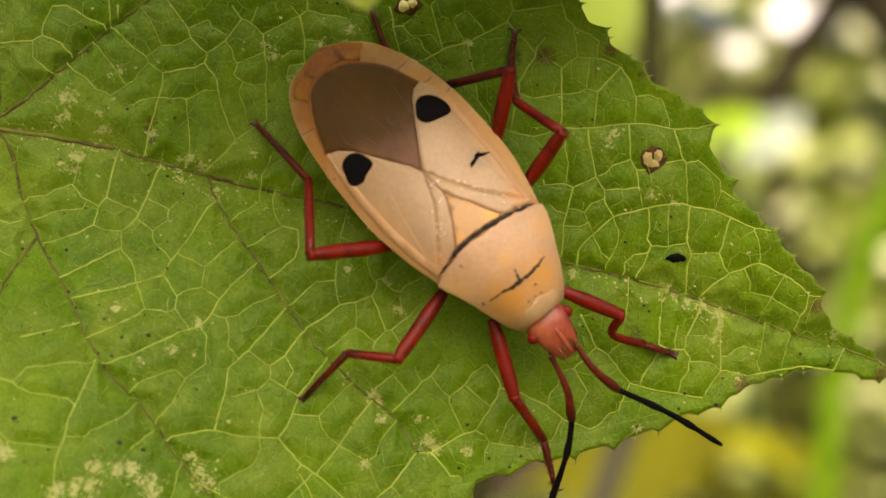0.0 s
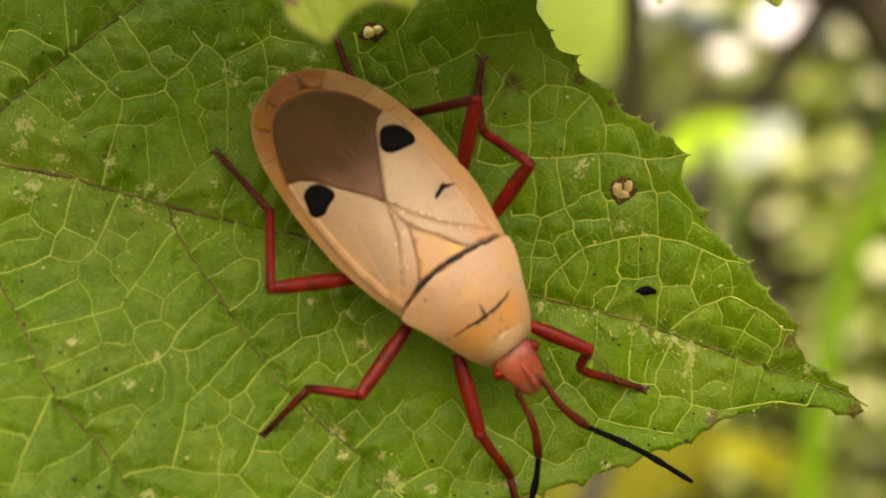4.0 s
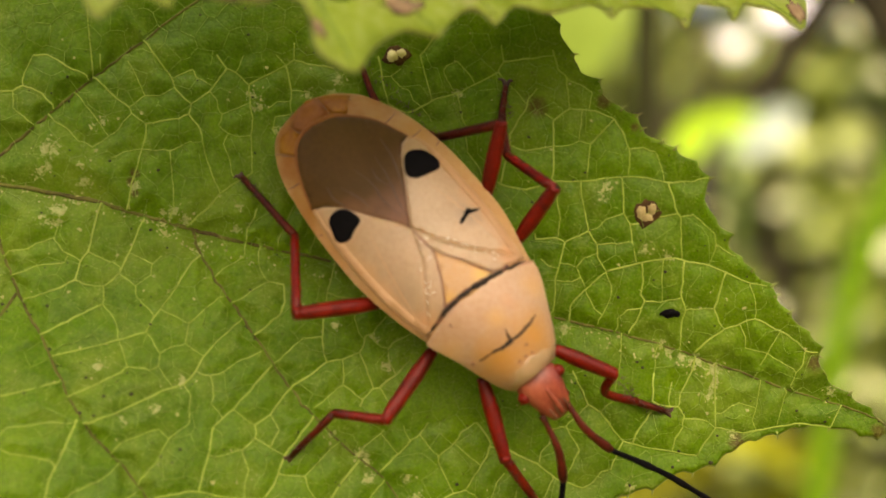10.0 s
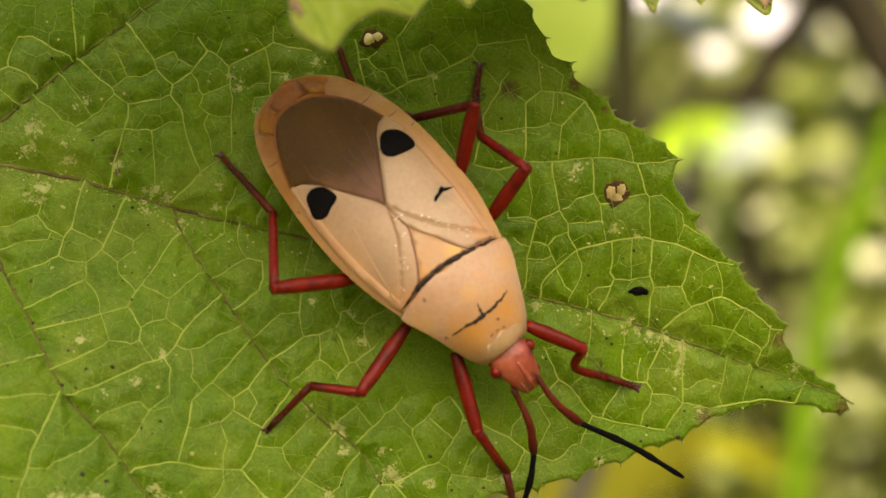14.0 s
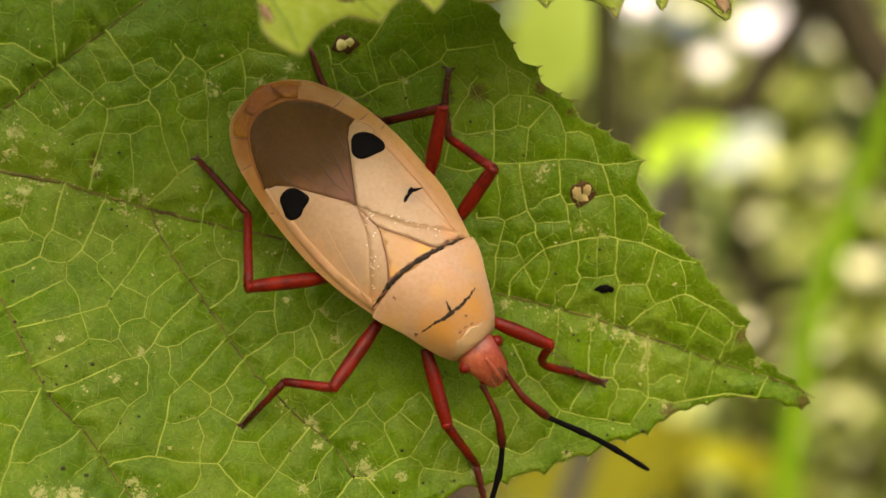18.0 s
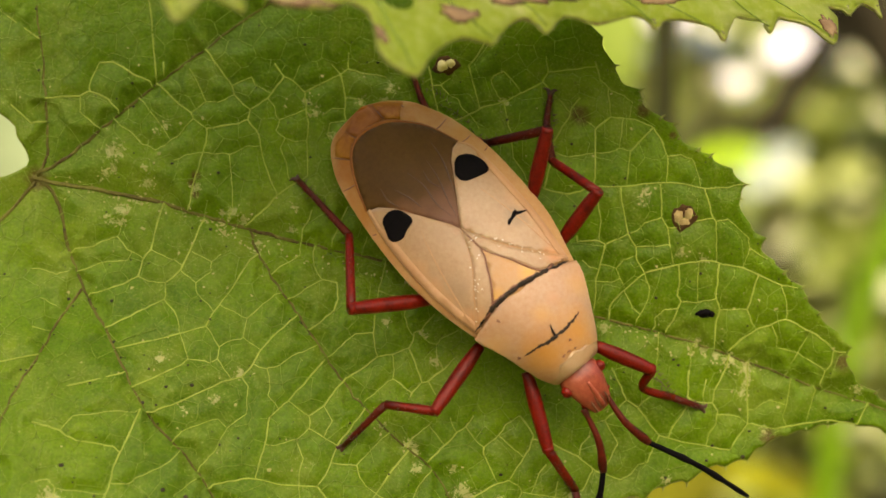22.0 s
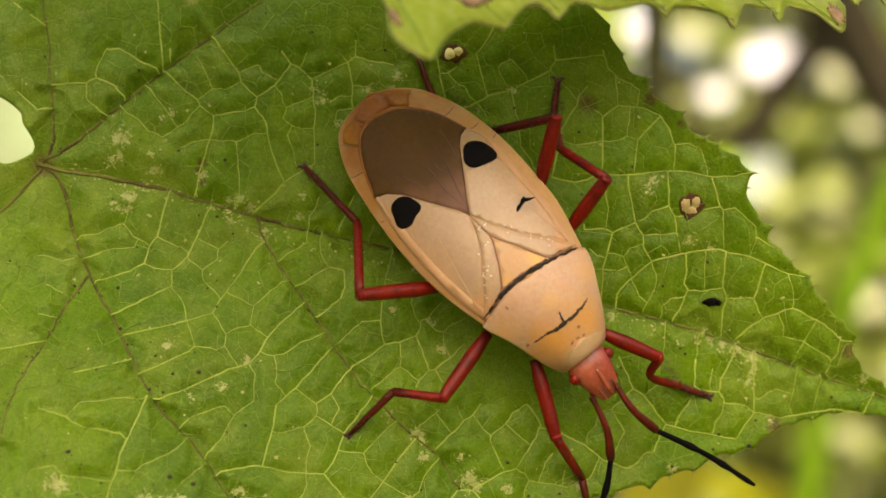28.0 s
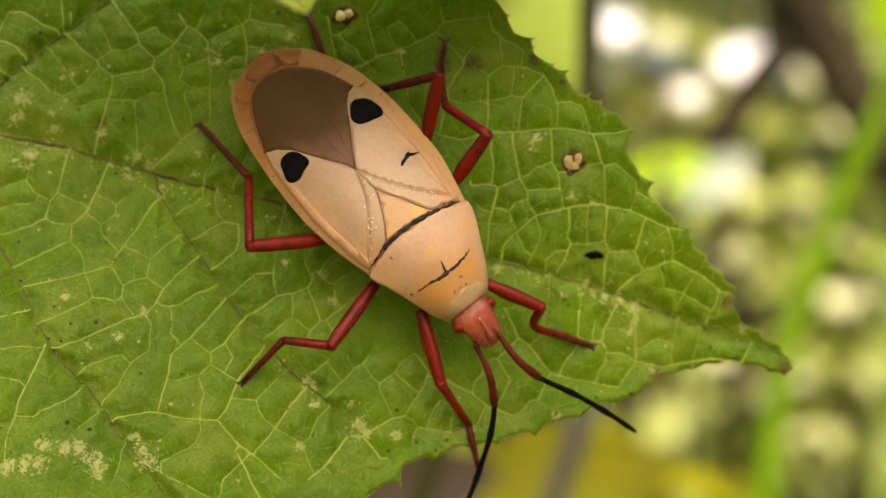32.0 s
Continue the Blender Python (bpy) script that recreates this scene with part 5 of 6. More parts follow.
for side in (1, -1):
    turned = (lambda run: run) if side > 0 else (lambda run: run[::-1])
    margin = [tuple(p) for p in spline(WING_MARGIN[side], 3)]
    clavus = [tuple(p) for p in spline(CLAVUS_OUTER[side], 3)]
    wing = patch("forewing", turned([*margin, *INNER_EDGE[side], *clavus]), CREAM, 0.11, 0.12, 0.22, None, "cream forewing with a round black spot")
    patch("wing_margin", turned([*margin, *[(s, w - side * (0.34 - 0.2 * (s < 4.4))) for s, w in margin[::-1]]]), PINKISH, 0.116, 0.12, 0.2, wing)
    patch("clavus", turned([*clavus, *CLAVUS_INNER[side]][::-1]), CREAM, 0.12, 0.12, 0.2, wing)
    ring = SPOTS[side]
    spot = spline([*ring[-2:], *ring, *ring[:2]], 4)[8:-8]
    patch("spot", [tuple(p) for p in spot[:-1]], BLACK, 0.14, 0.05, 0.2, wing, "round black wing spot")
    line_on_back("seam", CLAVUS_OUTER[side], [0.02, 0.04, 0.045], PINKISH, wing, 0.1)
    line_on_back("wing_vein", [(10.0, side * 2.45), (7.8, side * 2.1), (6.2, side * 1.75), (5.4, side * 1.5)], [0.05, 0.035, 0.015], PINKISH, wing, 0.095)
    line_on_back("edge_seam", CLAVUS_INNER[side] + [APEX], [0.09, 0.06, 0.045, 0.04, 0.02], SEAM_DARK, wing, 0.11)
    gv, gf = [], []
    for k in range(18):
        g = rng.uniform(0, 1)
        s, w = 7.0 + 3.2 * g, side * (0.1 + 2.1 * g) + rng.normal(0, 0.07) - side * (0.3 if k % 3 == 0 else 0)
        v, f = tube([(s, w, float(back(s, w)) + 0.11), (s + 0.03, w, float(back(s, w)) + 0.15)], [0.03 * rng.uniform(0.6, 1.3), 0.015], 5, 1)
        gf += [tuple(i + len(gv) for i in q) for q in f]
        gv += v
    tagged(mesh_object("wax_grains", gv, gf, WAX, wing), "", "", "", "stuff")
    if side > 0:
        line_on_back("scratch", [(7.75, 1.52), (7.66, 1.68), (7.6, 1.89), (7.52, 2.08), (7.42, 2.22)], [0.04, 0.09, 0.07, 0.12, 0.02], BLACK, wing, 0.12)
        line_on_back("scratch", [(7.5, 2.1), (7.62, 2.25), (7.74, 2.62)], [0.1, 0.08, 0.012], BLACK, wing, 0.12)
patch("scutellum", [(7.88, -0.08), (8.94, 0.53), (10.2, 1.3), (10.3, 0), (10.1, -1.32), (9.34, -0.76), (8.58, -0.37)], ORANGE, 0.13, 0.12, 0.2, None, "orange triangular plate between the wings")

ST = [10.1, 10.3, *np.arange(10.6, 14.2, 0.3), 14.35, 14.5]
verts, faces = shell(ST, 0.12, lambda s: 1.3)
verts = [(s, w * min(1, 0.972 + 0.05 * (s - 10.1)), z - 0.05 * max(0, 10.5 - s)) for s, w, z in verts]
verts = [(s + 0.5 * (w / 2.5) ** 2 * max(0, 1 - (s - 10.1) / 2.5), w, z) for s, w, z in verts]
pronotum = mesh_object("pronotum", verts, faces, PRONOTUM, bug, "pale orange shield behind the head with black lines")


def stripe(run, rads, parent, mat=INK, lift=0.15, ragged=0.55):
    line = spline(run, 8)
    r = np.interp(np.linspace(0, 1, len(line)), np.linspace(0, 1, len(rads)), rads) * (1 + ragged * rng.uniform(-1, 1, len(line)))
    v, f = tube([(s + 0.03 * rng.uniform(-1, 1) * (ragged > 0), w, float(back(s, w)) + lift) for s, w in line], r, 7, 1, 0.55)
    return mesh_object("stripe", v, f, mat, parent)


stripe([(10.44, -2.5), (10.24, -1.71), (10.1, -1.16), (10.08, -0.09), (10.22, 1.04), (10.48, 2.12), (10.62, 2.63)], [0.025, 0.075, 0.11, 0.12, 0.10, 0.05, 0.02], pronotum, INK, 0.12, 0.3)
stripe([(10.2, -1.75), (10.02, -1.16), (9.98, -0.09), (10.12, 1.04)], [0.03, 0.07, 0.06, 0.02], pronotum, SEAM_DARK, 0.12, 0.5)
stripe([(12.58, -1.51), (12.64, -0.98), (12.75, -0.31), (12.77, 0.29), (12.71, 0.98), (12.6, 1.51)], [0.03, 0.05, 0.07, 0.09, 0.05, 0.025], pronotum, INK, 0.13)
stripe([(12.21, 0.12), (12.5, 0.04), (12.75, 0.0)], [0.015, 0.045, 0.08], pronotum, INK, 0.13)
stripe([(12.5, -1.7), (12.54, -1.8)], [0.06, 0.04], pronotum, SEAM_DARK)
stripe([(13.26, 0.38), (13.29, 0.48)], [0.05, 0.03], pronotum, SEAM_DARK)
stripe([(10.64, -1.53), (10.76, -1.5)], [0.05, 0.04], pronotum, SEAM_DARK)
for bit in ([(13.66, -0.3), (13.62, -0.1)], [(13.6, 0.0), (13.64, 0.22)], [(13.66, 0.35), (13.7, 0.5)]):
    stripe(bit, [0.02, 0.045, 0.015], pronotum, SEAM_DARK, 0.12)
patch("collar", [(14.3, -1.15), (13.86, -0.59), (13.74, 0.18), (13.88, 0.88), (14.06, 1.45), (14.38, 1.2), (14.47, 0.8), (14.5, 0), (14.48, -0.75)], COLLAR, 0.14, 0.06, 0.2, pronotum)
verts, faces = loft([14.2, 14.4, 14.7, 15.0, 15.4, 15.8, 16.15, 16.35, 16.5, 16.58], lambda s: np.interp(s, [14.2, 14.7, 15.1, 15.8, 16.3, 16.5, 16.58], [0.85, 0.98, 0.95, 0.74, 0.56, 0.44, 0.2]),
                    lambda s: np.interp(s, [14.2, 15, 16, 16.45], [3.0, 3.1, 2.6, 2.0]), lambda s: np.interp(s, [14.2, 16.45], [1.4, 1.7]), 24)
head = mesh_object("head", verts, faces, RED_HEAD, bug, "rough red head with two bulging eyes")
for side in (1, -1):
    bm = bmesh.new()
    bmesh.ops.create_uvsphere(bm, u_segments=16, v_segments=10, radius=0.27 * MM, matrix=Matrix.Translation((14.98 * MM, side * 0.92 * MM, 2.55 * MM)))
    part("eye", bm, RED, head)
    v, f = tube([(15.65, side * 0.55, 2.2), (16.0, side * 0.66, 2.05)], [0.15, 0.14], 10, 2)
    mesh_object("antenna_socket", v, f, RED, head)
    for near, start in ((0.13, 15.75), (0.36, 15.95)):
        v, f = tube([(start, side * near, 2.66 - (start - 15.75) * 0.8), (16.2, side * (near + 0.01), 2.42), (16.52, side * (near - 0.02), 2.02)], [0.02, 0.045, 0.05], 6, 4)
        mesh_object("groove", v, f, SEAM_DARK, head)
v, f = tube([(15.2, 0, 2.95), (15.8, 0, 2.68), (16.3, 0, 2.3), (16.5, 0, 1.95)], [0.08, 0.12, 0.13, 0.1], 10, 5)
mesh_object("snout", v, f, RED_HEAD, head)

LEGS = {
    "front": [[(5.0, -2.0, 2.0), (7.6, -3.0, 1.5)], [(7.6, -3.0, 1.5), (7.4, -3.75, 0.4), (8.9, -4.1, -0.6)], [(8.9, -4.1, -0.6), (10.3, -4.5, -1.5)]],
    "front_other": [[(2.0, -3.2, 1.8), (3.0, -6.6, 1.4)], [(3.0, -6.6, 1.4), (4.5, -8.3, -1.0)], [(4.5, -8.3, -1.0), (5.0, -10.3, -3.2)]],
    "middle": [[(-0.1, -2.1, 2.0), (-2.1, -5.0, 2.5)], [(-2.1, -5.0, 2.5), (-4.2, -4.7, 1.8)], [(-4.2, -4.7, 1.8), (-6.0, -6.5, -0.05)]],
    "hind": [[(-2.2, -0.1, 2.2), (-5.8, -0.7, 3.6)], [(-5.8, -0.7, 3.6), (-5.9, 2.7, 2.0)], [(-5.9, 2.7, 2.0), (-8.2, 5.5, -0.1)]],
    "middle_other": [[(3.4, 2.5, 2.4), (4.8, 4.5, 4.2)], [(4.8, 4.5, 4.2), (3.0, 6.1, 2.6)], [(3.0, 6.1, 2.6), (2.9, 7.8, 1.3), (3.1, 9.4, 0.75)]],
    "hind_other": [[(2.1, 4.4, 2.6), (2.6, 7.2, 4.1)], [(2.6, 7.2, 4.1), (0.1, 7.0, 1.5)], [(0.1, 7.0, 1.5), (-2.2, 8.3, 0.7), (-3.2, 10.6, -0.35)]],
}


def settled(run):
    """The run with every joint above the blade and the last one on it."""
    out = []
    for i, (x, y, z) in enumerate(run):
        floor = float(leaf_top(x, y)[0])
        out.append((x, y, floor + 0.1 if i == len(run) - 1 else max(z, floor + 0.25)))
    return out


for leg, (femur_line, tibia_line, tarsus_line) in LEGS.items():
    tarsus_line = settled(tarsus_line)
    tibia_line = [*tibia_line[:-1], tarsus_line[0]]
    a, b = (np.array(to_bug(*p)) for p in femur_line)
    v, f = tube([a, a + (b - a) * 0.35, a + (b - a) * 0.8, b], [0.25, 0.34, 0.31, 0.25], 12, 5)
    femur = mesh_object("femur", v, f, RED, bug)
    p = [np.array(to_bug(*q)) for q in tibia_line]
    v, f = tube(p, [0.22] + [0.19] * (len(p) - 1), 10, 5)
    mesh_object("tibia", v, f, DARK_RED if leg == "hind_other" else RED, femur)
    p = [np.array(to_bug(*q)) for q in tarsus_line]
    v, f = tube(p, [0.18] * (len(p) - 1) + [0.12], 10, 5)
    mesh_object("tarsus", v, f, DARK_RED, femur)
    hv, hf = [], []
    for run, r in ((tibia_line, 0.2), (tarsus_line, 0.16)):
        q0, q1 = np.array(to_bug(*run[0])), np.array(to_bug(*run[-1]))
        for _ in range(44):
            c = q0 + (q1 - q0) * rng.uniform(0.05, 0.95)
            o = rng.normal(0, 1, 3)
            o /= np.linalg.norm(o)
            v, f = tube([c + o * r * 0.7, c + o * (r + 0.17) + (q1 - q0) / np.linalg.norm(q1 - q0) * 0.07], [0.02, 0.005], 4, 1)
            hf += [tuple(i + len(hv) for i in t) for t in f]
            hv += v
    tagged(mesh_object("bristles", hv, hf, DARK_FOOT, femur), "", "", "", "stuff")
    v, f = tube([b - (b - a) * 0.03, b + (b - a) * 0.03], [0.29, 0.25], 10, 2)
    mesh_object("knee", v, f, RED, femur)
    d = (p[-1] - p[-2]) / np.linalg.norm(p[-1] - p[-2])
    for g in (-1, 1):
        out = np.array([-d[1], d[0], 0]) * g
        v, f = tube([p[-1] - 0.05 * d, p[-1] + 0.22 * d + 0.14 * out, p[-1] + 0.26 * d + 0.36 * out - np.array([0, 0, 0.05])], [0.12, 0.08, 0.025], 6, 3)
        mesh_object("claw", v, f, DARK_FOOT, femur)
for red_run, black_run in (([(5.3, -3.9, 2.1), (6.3, -5.3, 1.9), (7.5, -6.2, 1.2)], [(7.5, -6.2, 1.2), (10.0, -7.2, 0.0), (12.5, -8.5, -1.5)]),
                           ([(4.5, -4.8, 2.0), (5.2, -6.2, 1.7), (5.5, -7.5, 1.0)], [(5.5, -7.5, 1.0), (5.4, -8.8, 0.2), (4.9, -10.8, -1.2), (4.4, -12.2, -1.8)])):
    p = [to_bug(*q) for q in red_run]
    p = list(spline(p, 4))
    v, f = tube(p, [0.17, 0.12, 0.13, 0.15, 0.165, 0.175, 0.185, 0.215, 0.17], 10, 2)
    antenna = mesh_object("antenna", v, f, DARK_RED, bug, "antenna, dark red at the root and black beyond")
    p = [to_bug(*q) for q in black_run]
    p = list(spline(p, 12 // (len(p) - 1)))
    v, f = tube(p, [0.12, 0.125, 0.13, 0.14, 0.17, 0.12, 0.13, 0.14, 0.165, 0.115, 0.125, 0.135, 0.08], 10, 2)
    mesh_object("antenna_tip", v, f, BLACK, antenna)

# ---- the leaf above ----
# Its space: x along its lower edge, y back over the blade.
UP = Matrix(((0.8754, -0.31, 0.3709, -0.00277), (0.4815, 0.4896, -0.727, -0.013), (0.0438, 0.815, 0.5779, 0.60897), (0, 0, 0, 1)))
UP = Matrix.Translation(UP.translation) @ UP.to_quaternion().to_matrix().to_4x4()
upper = tagged(new("upper_leaf"), "bright green toothed leaf with brown blotches and a hole", "leaf")
upper.matrix_basis = UP
UP_TIPS = [(26, 8), (25.22, 4.01), (25.1, 4.25), (24.35, 4.53), (23.32, 3.83), (23.08, 4.14), (22.2, 4.2), (22.37, 3.52), (21.74, 2.29), (21.43, 2.08), (21.24, 2.29), (20.66, 2.9), (19.55, 3.32), (19.0, 3.4), (18.22, 2.56), (18.17, 3.1), (17.8, 3.25), (16.69, 3.3), (16.19, 2.83), (15.55, 2.03), (15.35, 2.6), (14.86, 2.94), (13.02, 3.08), (12.23, 2.56), (12.0, 3.02), (11.19, 3.16), (9.48, 2.81), (8.21, 3.14), (7.63, 2.97)]
UP_TIPS += [(6.79, 2.22), (6.5, 2.63), (6.02, 2.99), (5.45, 2.8), (4.61, 2.16), (4.05, 1.59), (3.73, 1.7), (2.73, 1.9), (1.61, 1.37), (0.97, 0.85), (0.23, 0.02), (-0.03, -0.08), (-0.42, 0.08), (-0.93, 0.61), (-1.17, 1.25), (-0.95, 2.3), (-1.11, 3.23), (-1.77, 3.62), (-2.56, 3.22), (-3.67, 3.21), (-4.7, 3.39), (-5.37, 4.06), (-5.9, 3.85), (-6.28, 2.94), (-6.67, 3.2), (-7.6, 3.65), (-8.26, 3.06), (-9.04, 2.4), (-9.3, 2.75), (-9.61, 3.81), (-10.58, 4.82)]
# Unseen back edge, drawn out on the left to shade the lower leaf.
UP_TIPS += [(-12.3, 6.8), (-14.2, 9.6), (-14.6, 13), (-13, 16.2), (-9.4, 17), (-5, 15.2), (-1, 13), (4, 12), (10, 11.4), (18, 10.6), (23.5, 9.6)]
UP_EDGE = [tuple(p) for p in spline(UP_TIPS + UP_TIPS[:1], 3)[:-1]]


def upper_top(x, y):
    x, y = np.atleast_1d(x), np.atleast_1d(y)
    return np.array([(0.5 * noise.noise((a * 0.14, b * 0.14, 11)) + 0.45 * noise.noise((a * 0.4, b * 0.4, 4))) * min(1.0, max(0.15, (b - 2) / 5)) + 0.10 * noise.noise((a * 1.1, b * 1.1, 2)) - 0.006 * max(0, b - 8) ** 2 for a, b in zip(x, y)])


HOLE = [(0.42 + 0.78 * math.cos(a) * (1 + 0.12 * math.sin(3 * a)), 3.66 + 0.5 * math.sin(a)) for a in np.linspace(0, 2 * math.pi, 14, endpoint=False)]
TEAR = [(20.15 + 0.42 * math.cos(a), 5.25 + 0.3 * math.sin(a + 0.4)) for a in np.linspace(0, 2 * math.pi, 10, endpoint=False)]
verts, faces = sheet(UP_EDGE, upper_top, 0.45, 0.2, 5, [HOLE, TEAR])
mesh_object("blade", verts, faces, FRESH, upper)


def blotch(x, y, rx, ry, seed, mat=LESION, name="blotch"):
    for size, stuff, up in ((1.14, RING, 0.02), (1.0, mat, 0.05)):
        ring = []
        for k in range(32):
            a = 2 * math.pi * k / 32
            g = 1 + 0.6 * noise.noise((math.cos(a) * 1.9 + seed, math.sin(a) * 1.9, seed * 2.3)) + 0.45 * noise.noise((math.cos(a) * 6 + seed, math.sin(a) * 6, seed))
            ring.append((x + rx * g * size * math.cos(a), y + ry * g * size * math.sin(a)))
        v, f = sheet(ring, lambda p, q: upper_top(p, q) + up, max(0.2, min(rx, ry) / 3), 0.08, seed)
        mesh_object(name if up > 0.03 else "blotch_rim", v, f, stuff, upper)


for x, y in ((25.22, 4.01), (23.32, 3.83), (21.43, 2.08), (18.2, 2.56), (15.55, 2.03), (12.23, 2.56), (6.79, 2.22)):
    z = float(upper_top(x, y)[0]) - 0.1
    v, f = tube([(x + 0.03, y + 0.45, z), (x, y + 0.1, z), (x + 0.02, y - 0.14, z + 0.03)], [0.16, 0.09, 0.012], 7, 3)
    mesh_object("spine", v, f, MARGIN, upper)
rim = np.array(UP_EDGE + UP_EDGE[:1])
v, f = tube([(a, b, c - 0.1) for (a, b), c in zip(rim, upper_top(rim[:, 0], rim[:, 1]))], 0.035 + 0.05 * rng.random(len(rim)), 6, 1, 1.2)
mesh_object("leaf_margin", v, f, MARGIN, upper)
for i, (x, y, rx, ry) in enumerate(((3.1, 3.0, 0.8, 0.42), (6.9, 4.15, 1.5, 0.34), (5.5, 3.9, 0.8, 0.3), (12.9, 4.05, 1.0, 0.22), (-3.6, 3.36, 1.3, 0.16), (-8.1, 4.6, 0.9, 0.4), (-6.0, 4.7, 0.6, 0.5), (-0.85, 1.85, 0.2, 0.45), (21.6, 2.95, 0.35, 0.5), (3.0, 5.7, 0.9, 0.5), (-1.5, 6.2, 1.0, 0.5), (10.8, 6.1, 1.2, 0.4), (16.5, 6.4, 0.8, 0.3))):
    blotch(x, y, rx, ry, i + 2)
for run, r in (([(-6, 11.2), (-4, 9.8), (-1.8, 7.0), (-0.75, 4.3), (-0.3, 2), (0, 0.1)], 0.3), ([(-5.6, 11), (2, 9.5), (9, 6.2), (15.5, 2.4)], 0.22), ([(-5.8, 11), (-7.6, 9), (-8.8, 6), (-9, 2.6)], 0.2), ([(-2.6, 8.2), (1.6, 5), (4.1, 1.8)], 0.095), ([(2, 9.5), (5, 6.5), (6.8, 2.5)], 0.095), ([(7, 7.9), (10, 5), (12.2, 2.8)], 0.12), ([(1, 9.8), (11, 8.6), (17, 6), (21.4, 2.4)], 0.14), ([(13, 7.7), (16, 5), (18.2, 2.8)], 0.1), ([(-6.9, 9.8), (-6, 7), (-6.2, 3.2)], 0.1), ([(-1.2, 5.6), (2.5, 4.2), (5.5, 4.6), (8.5, 4.0), (11, 4.6)], 0.06), ([(-4.5, 10.2), (-3.2, 8), (-3, 3.5)], 0.08)):
    line = spline(run, 6)
    v, f = tube([(a, b, c + 0.02) for (a, b), c in zip(line, upper_top(line[:, 0], line[:, 1]))], np.linspace(r * 0.7, 0.04, len(line)), 7, 1, 0.6)
    mesh_object("vein", v, f, VEIN_FINE, upper)

# ---- the plant that bears both leaves ----
plant = tagged(new("plant_stalk"), "green stalk with two leaf stems, rooted in the ground", "plant")
plant.matrix_basis = pose(-0.11, 0.05, 0.0)


def local(m, x, y, z):
    return (m @ Vector((x * MM, y * MM, z * MM)) - Vector((-0.11, 0.05, 0))) * 1000


v, f = tube([(0, 0, -20), (4, 3, 200), (-3, -2, 420), (2, 2, 620), (6, 0, 800)], [7, 6, 5, 4, 2.5], 12, 8)
mesh_object("stalk", v, f, STALK, plant)
b = local(LEAF, -20.2, 5.7, float(leaf_top(-20.2, 5.7)[0]) - 0.75)
v, f = tube([(0, 0, 500), (40, 0, 540), (b.x - 8, b.y + 16, b.z - 26), (b.x - 1, b.y + 4, b.z - 4), (b.x, b.y, b.z)], [1.4, 1.1, 0.8, 0.6, 0.45], 10, 8)
mesh_object("leaf_stem", v, f, STALK, plant)
b = local(UP, -6, 11.2, float(upper_top(-6, 11.2)[0]) - 0.4)
v, f = tube([(4, 0, 700), (30, 20, 690), (b.x - 10, b.y + 12, b.z + 18), tuple(b)], [1.4, 1.1, 0.8, 0.5], 10, 8)
mesh_object("leaf_stem", v, f, STALK, plant)

# ---- behind: stems, branches and foliage ----


def limb(name, pts, radii, mat, label, category):
    base = Vector(pts[0])
    ob = tagged(new(name), label, category)
    ob.matrix_basis = Matrix.Translation(base)
    v, f = tube([tuple((Vector(p) - base) * 1000) for p in pts], [r * 1000 for r in radii], 12, 8)
    mesh_object("wood" if mat is BARK else "stem", v, f, mat, ob)
    line = spline([tuple((Vector(p) - base) * 1000) for p in pts], 8)
    for k in range(3):
        i = int(len(line) * (0.35 + 0.18 * k))
        r = radii[min(len(radii) - 1, i // 8)] * 1000
        d = line[i + 1] - line[i]
        d /= np.linalg.norm(d)
        if mat is BARK:
            out = np.array([math.cos(2.4 * k + 1), 0.6, 0.5])
            v, f = tube([line[i] + out * r * 0.5, line[i] + out * r * 2.2 + d * r, line[i] + out * r * 4 + d * r * 4], [r * 0.4, r * 0.25, r * 0.08], 7, 3)
            mesh_object("twig", v, f, mat, ob)
        else:
            v, f = tube([line[i] - d * r * 0.5, line[i], line[i] + d * r * 0.5], [r * 1.02, r * 1.2, r * 1.02], 12, 2)
            mesh_object("stem_node", v, f, mat, ob)
    return ob


limb("sapling", [(-0.05, 0.14, -0.02), (-0.03, 0.12, 0.3), (0.0, 0.106, 0.56), (0.0165, 0.104, 0.592), (0.0190, 0.1031, 0.6097), (0.0192, 0.1007, 0.6309), (0.021, 0.095, 0.9)], [0.0014, 0.0013, 0.0012, 0.0011, 0.0011, 0.0011, 0.0005], VINE, "thin upright dark green climbing stem", "stem")
limb("tree_trunk", [(0.34, 0.50, -0.05), (0.205, 0.489, 0.50), (0.146, 0.4874, 0.6273), (0.1084, 0.486, 0.697), (0.05, 0.48, 0.86), (0.0, 0.47, 1.3)], [0.013, 0.010, 0.0085, 0.0082, 0.0075, 0.004], BARK, "dark brown leaning young tree trunk", "tree")
limb("fallen_branch", [(-0.05, 0.82, -0.02), (0.03, 0.81, 0.45), (0.0861, 0.80, 0.625), (0.1218, 0.7935, 0.655), (0.145, 0.788, 0.675), (0.20, 0.77, 0.77), (0.30, 0.75, 1.0)], [0.016, 0.011, 0.0085, 0.0085, 0.008, 0.007, 0.004], BARK, "dark brown slanting branch", "branch")
limb("reed_stem", [(0.03, 0.29, -0.02), (0.055, 0.293, 0.35), (0.0706, 0.2961, 0.5577), (0.083, 0.2953, 0.611), (0.0935, 0.2916, 0.6375), (0.125, 0.28, 0.72)], [0.0032, 0.0030, 0.0026, 0.0023, 0.0018, 0.0006], REED, "green tall reed stem", "grass")
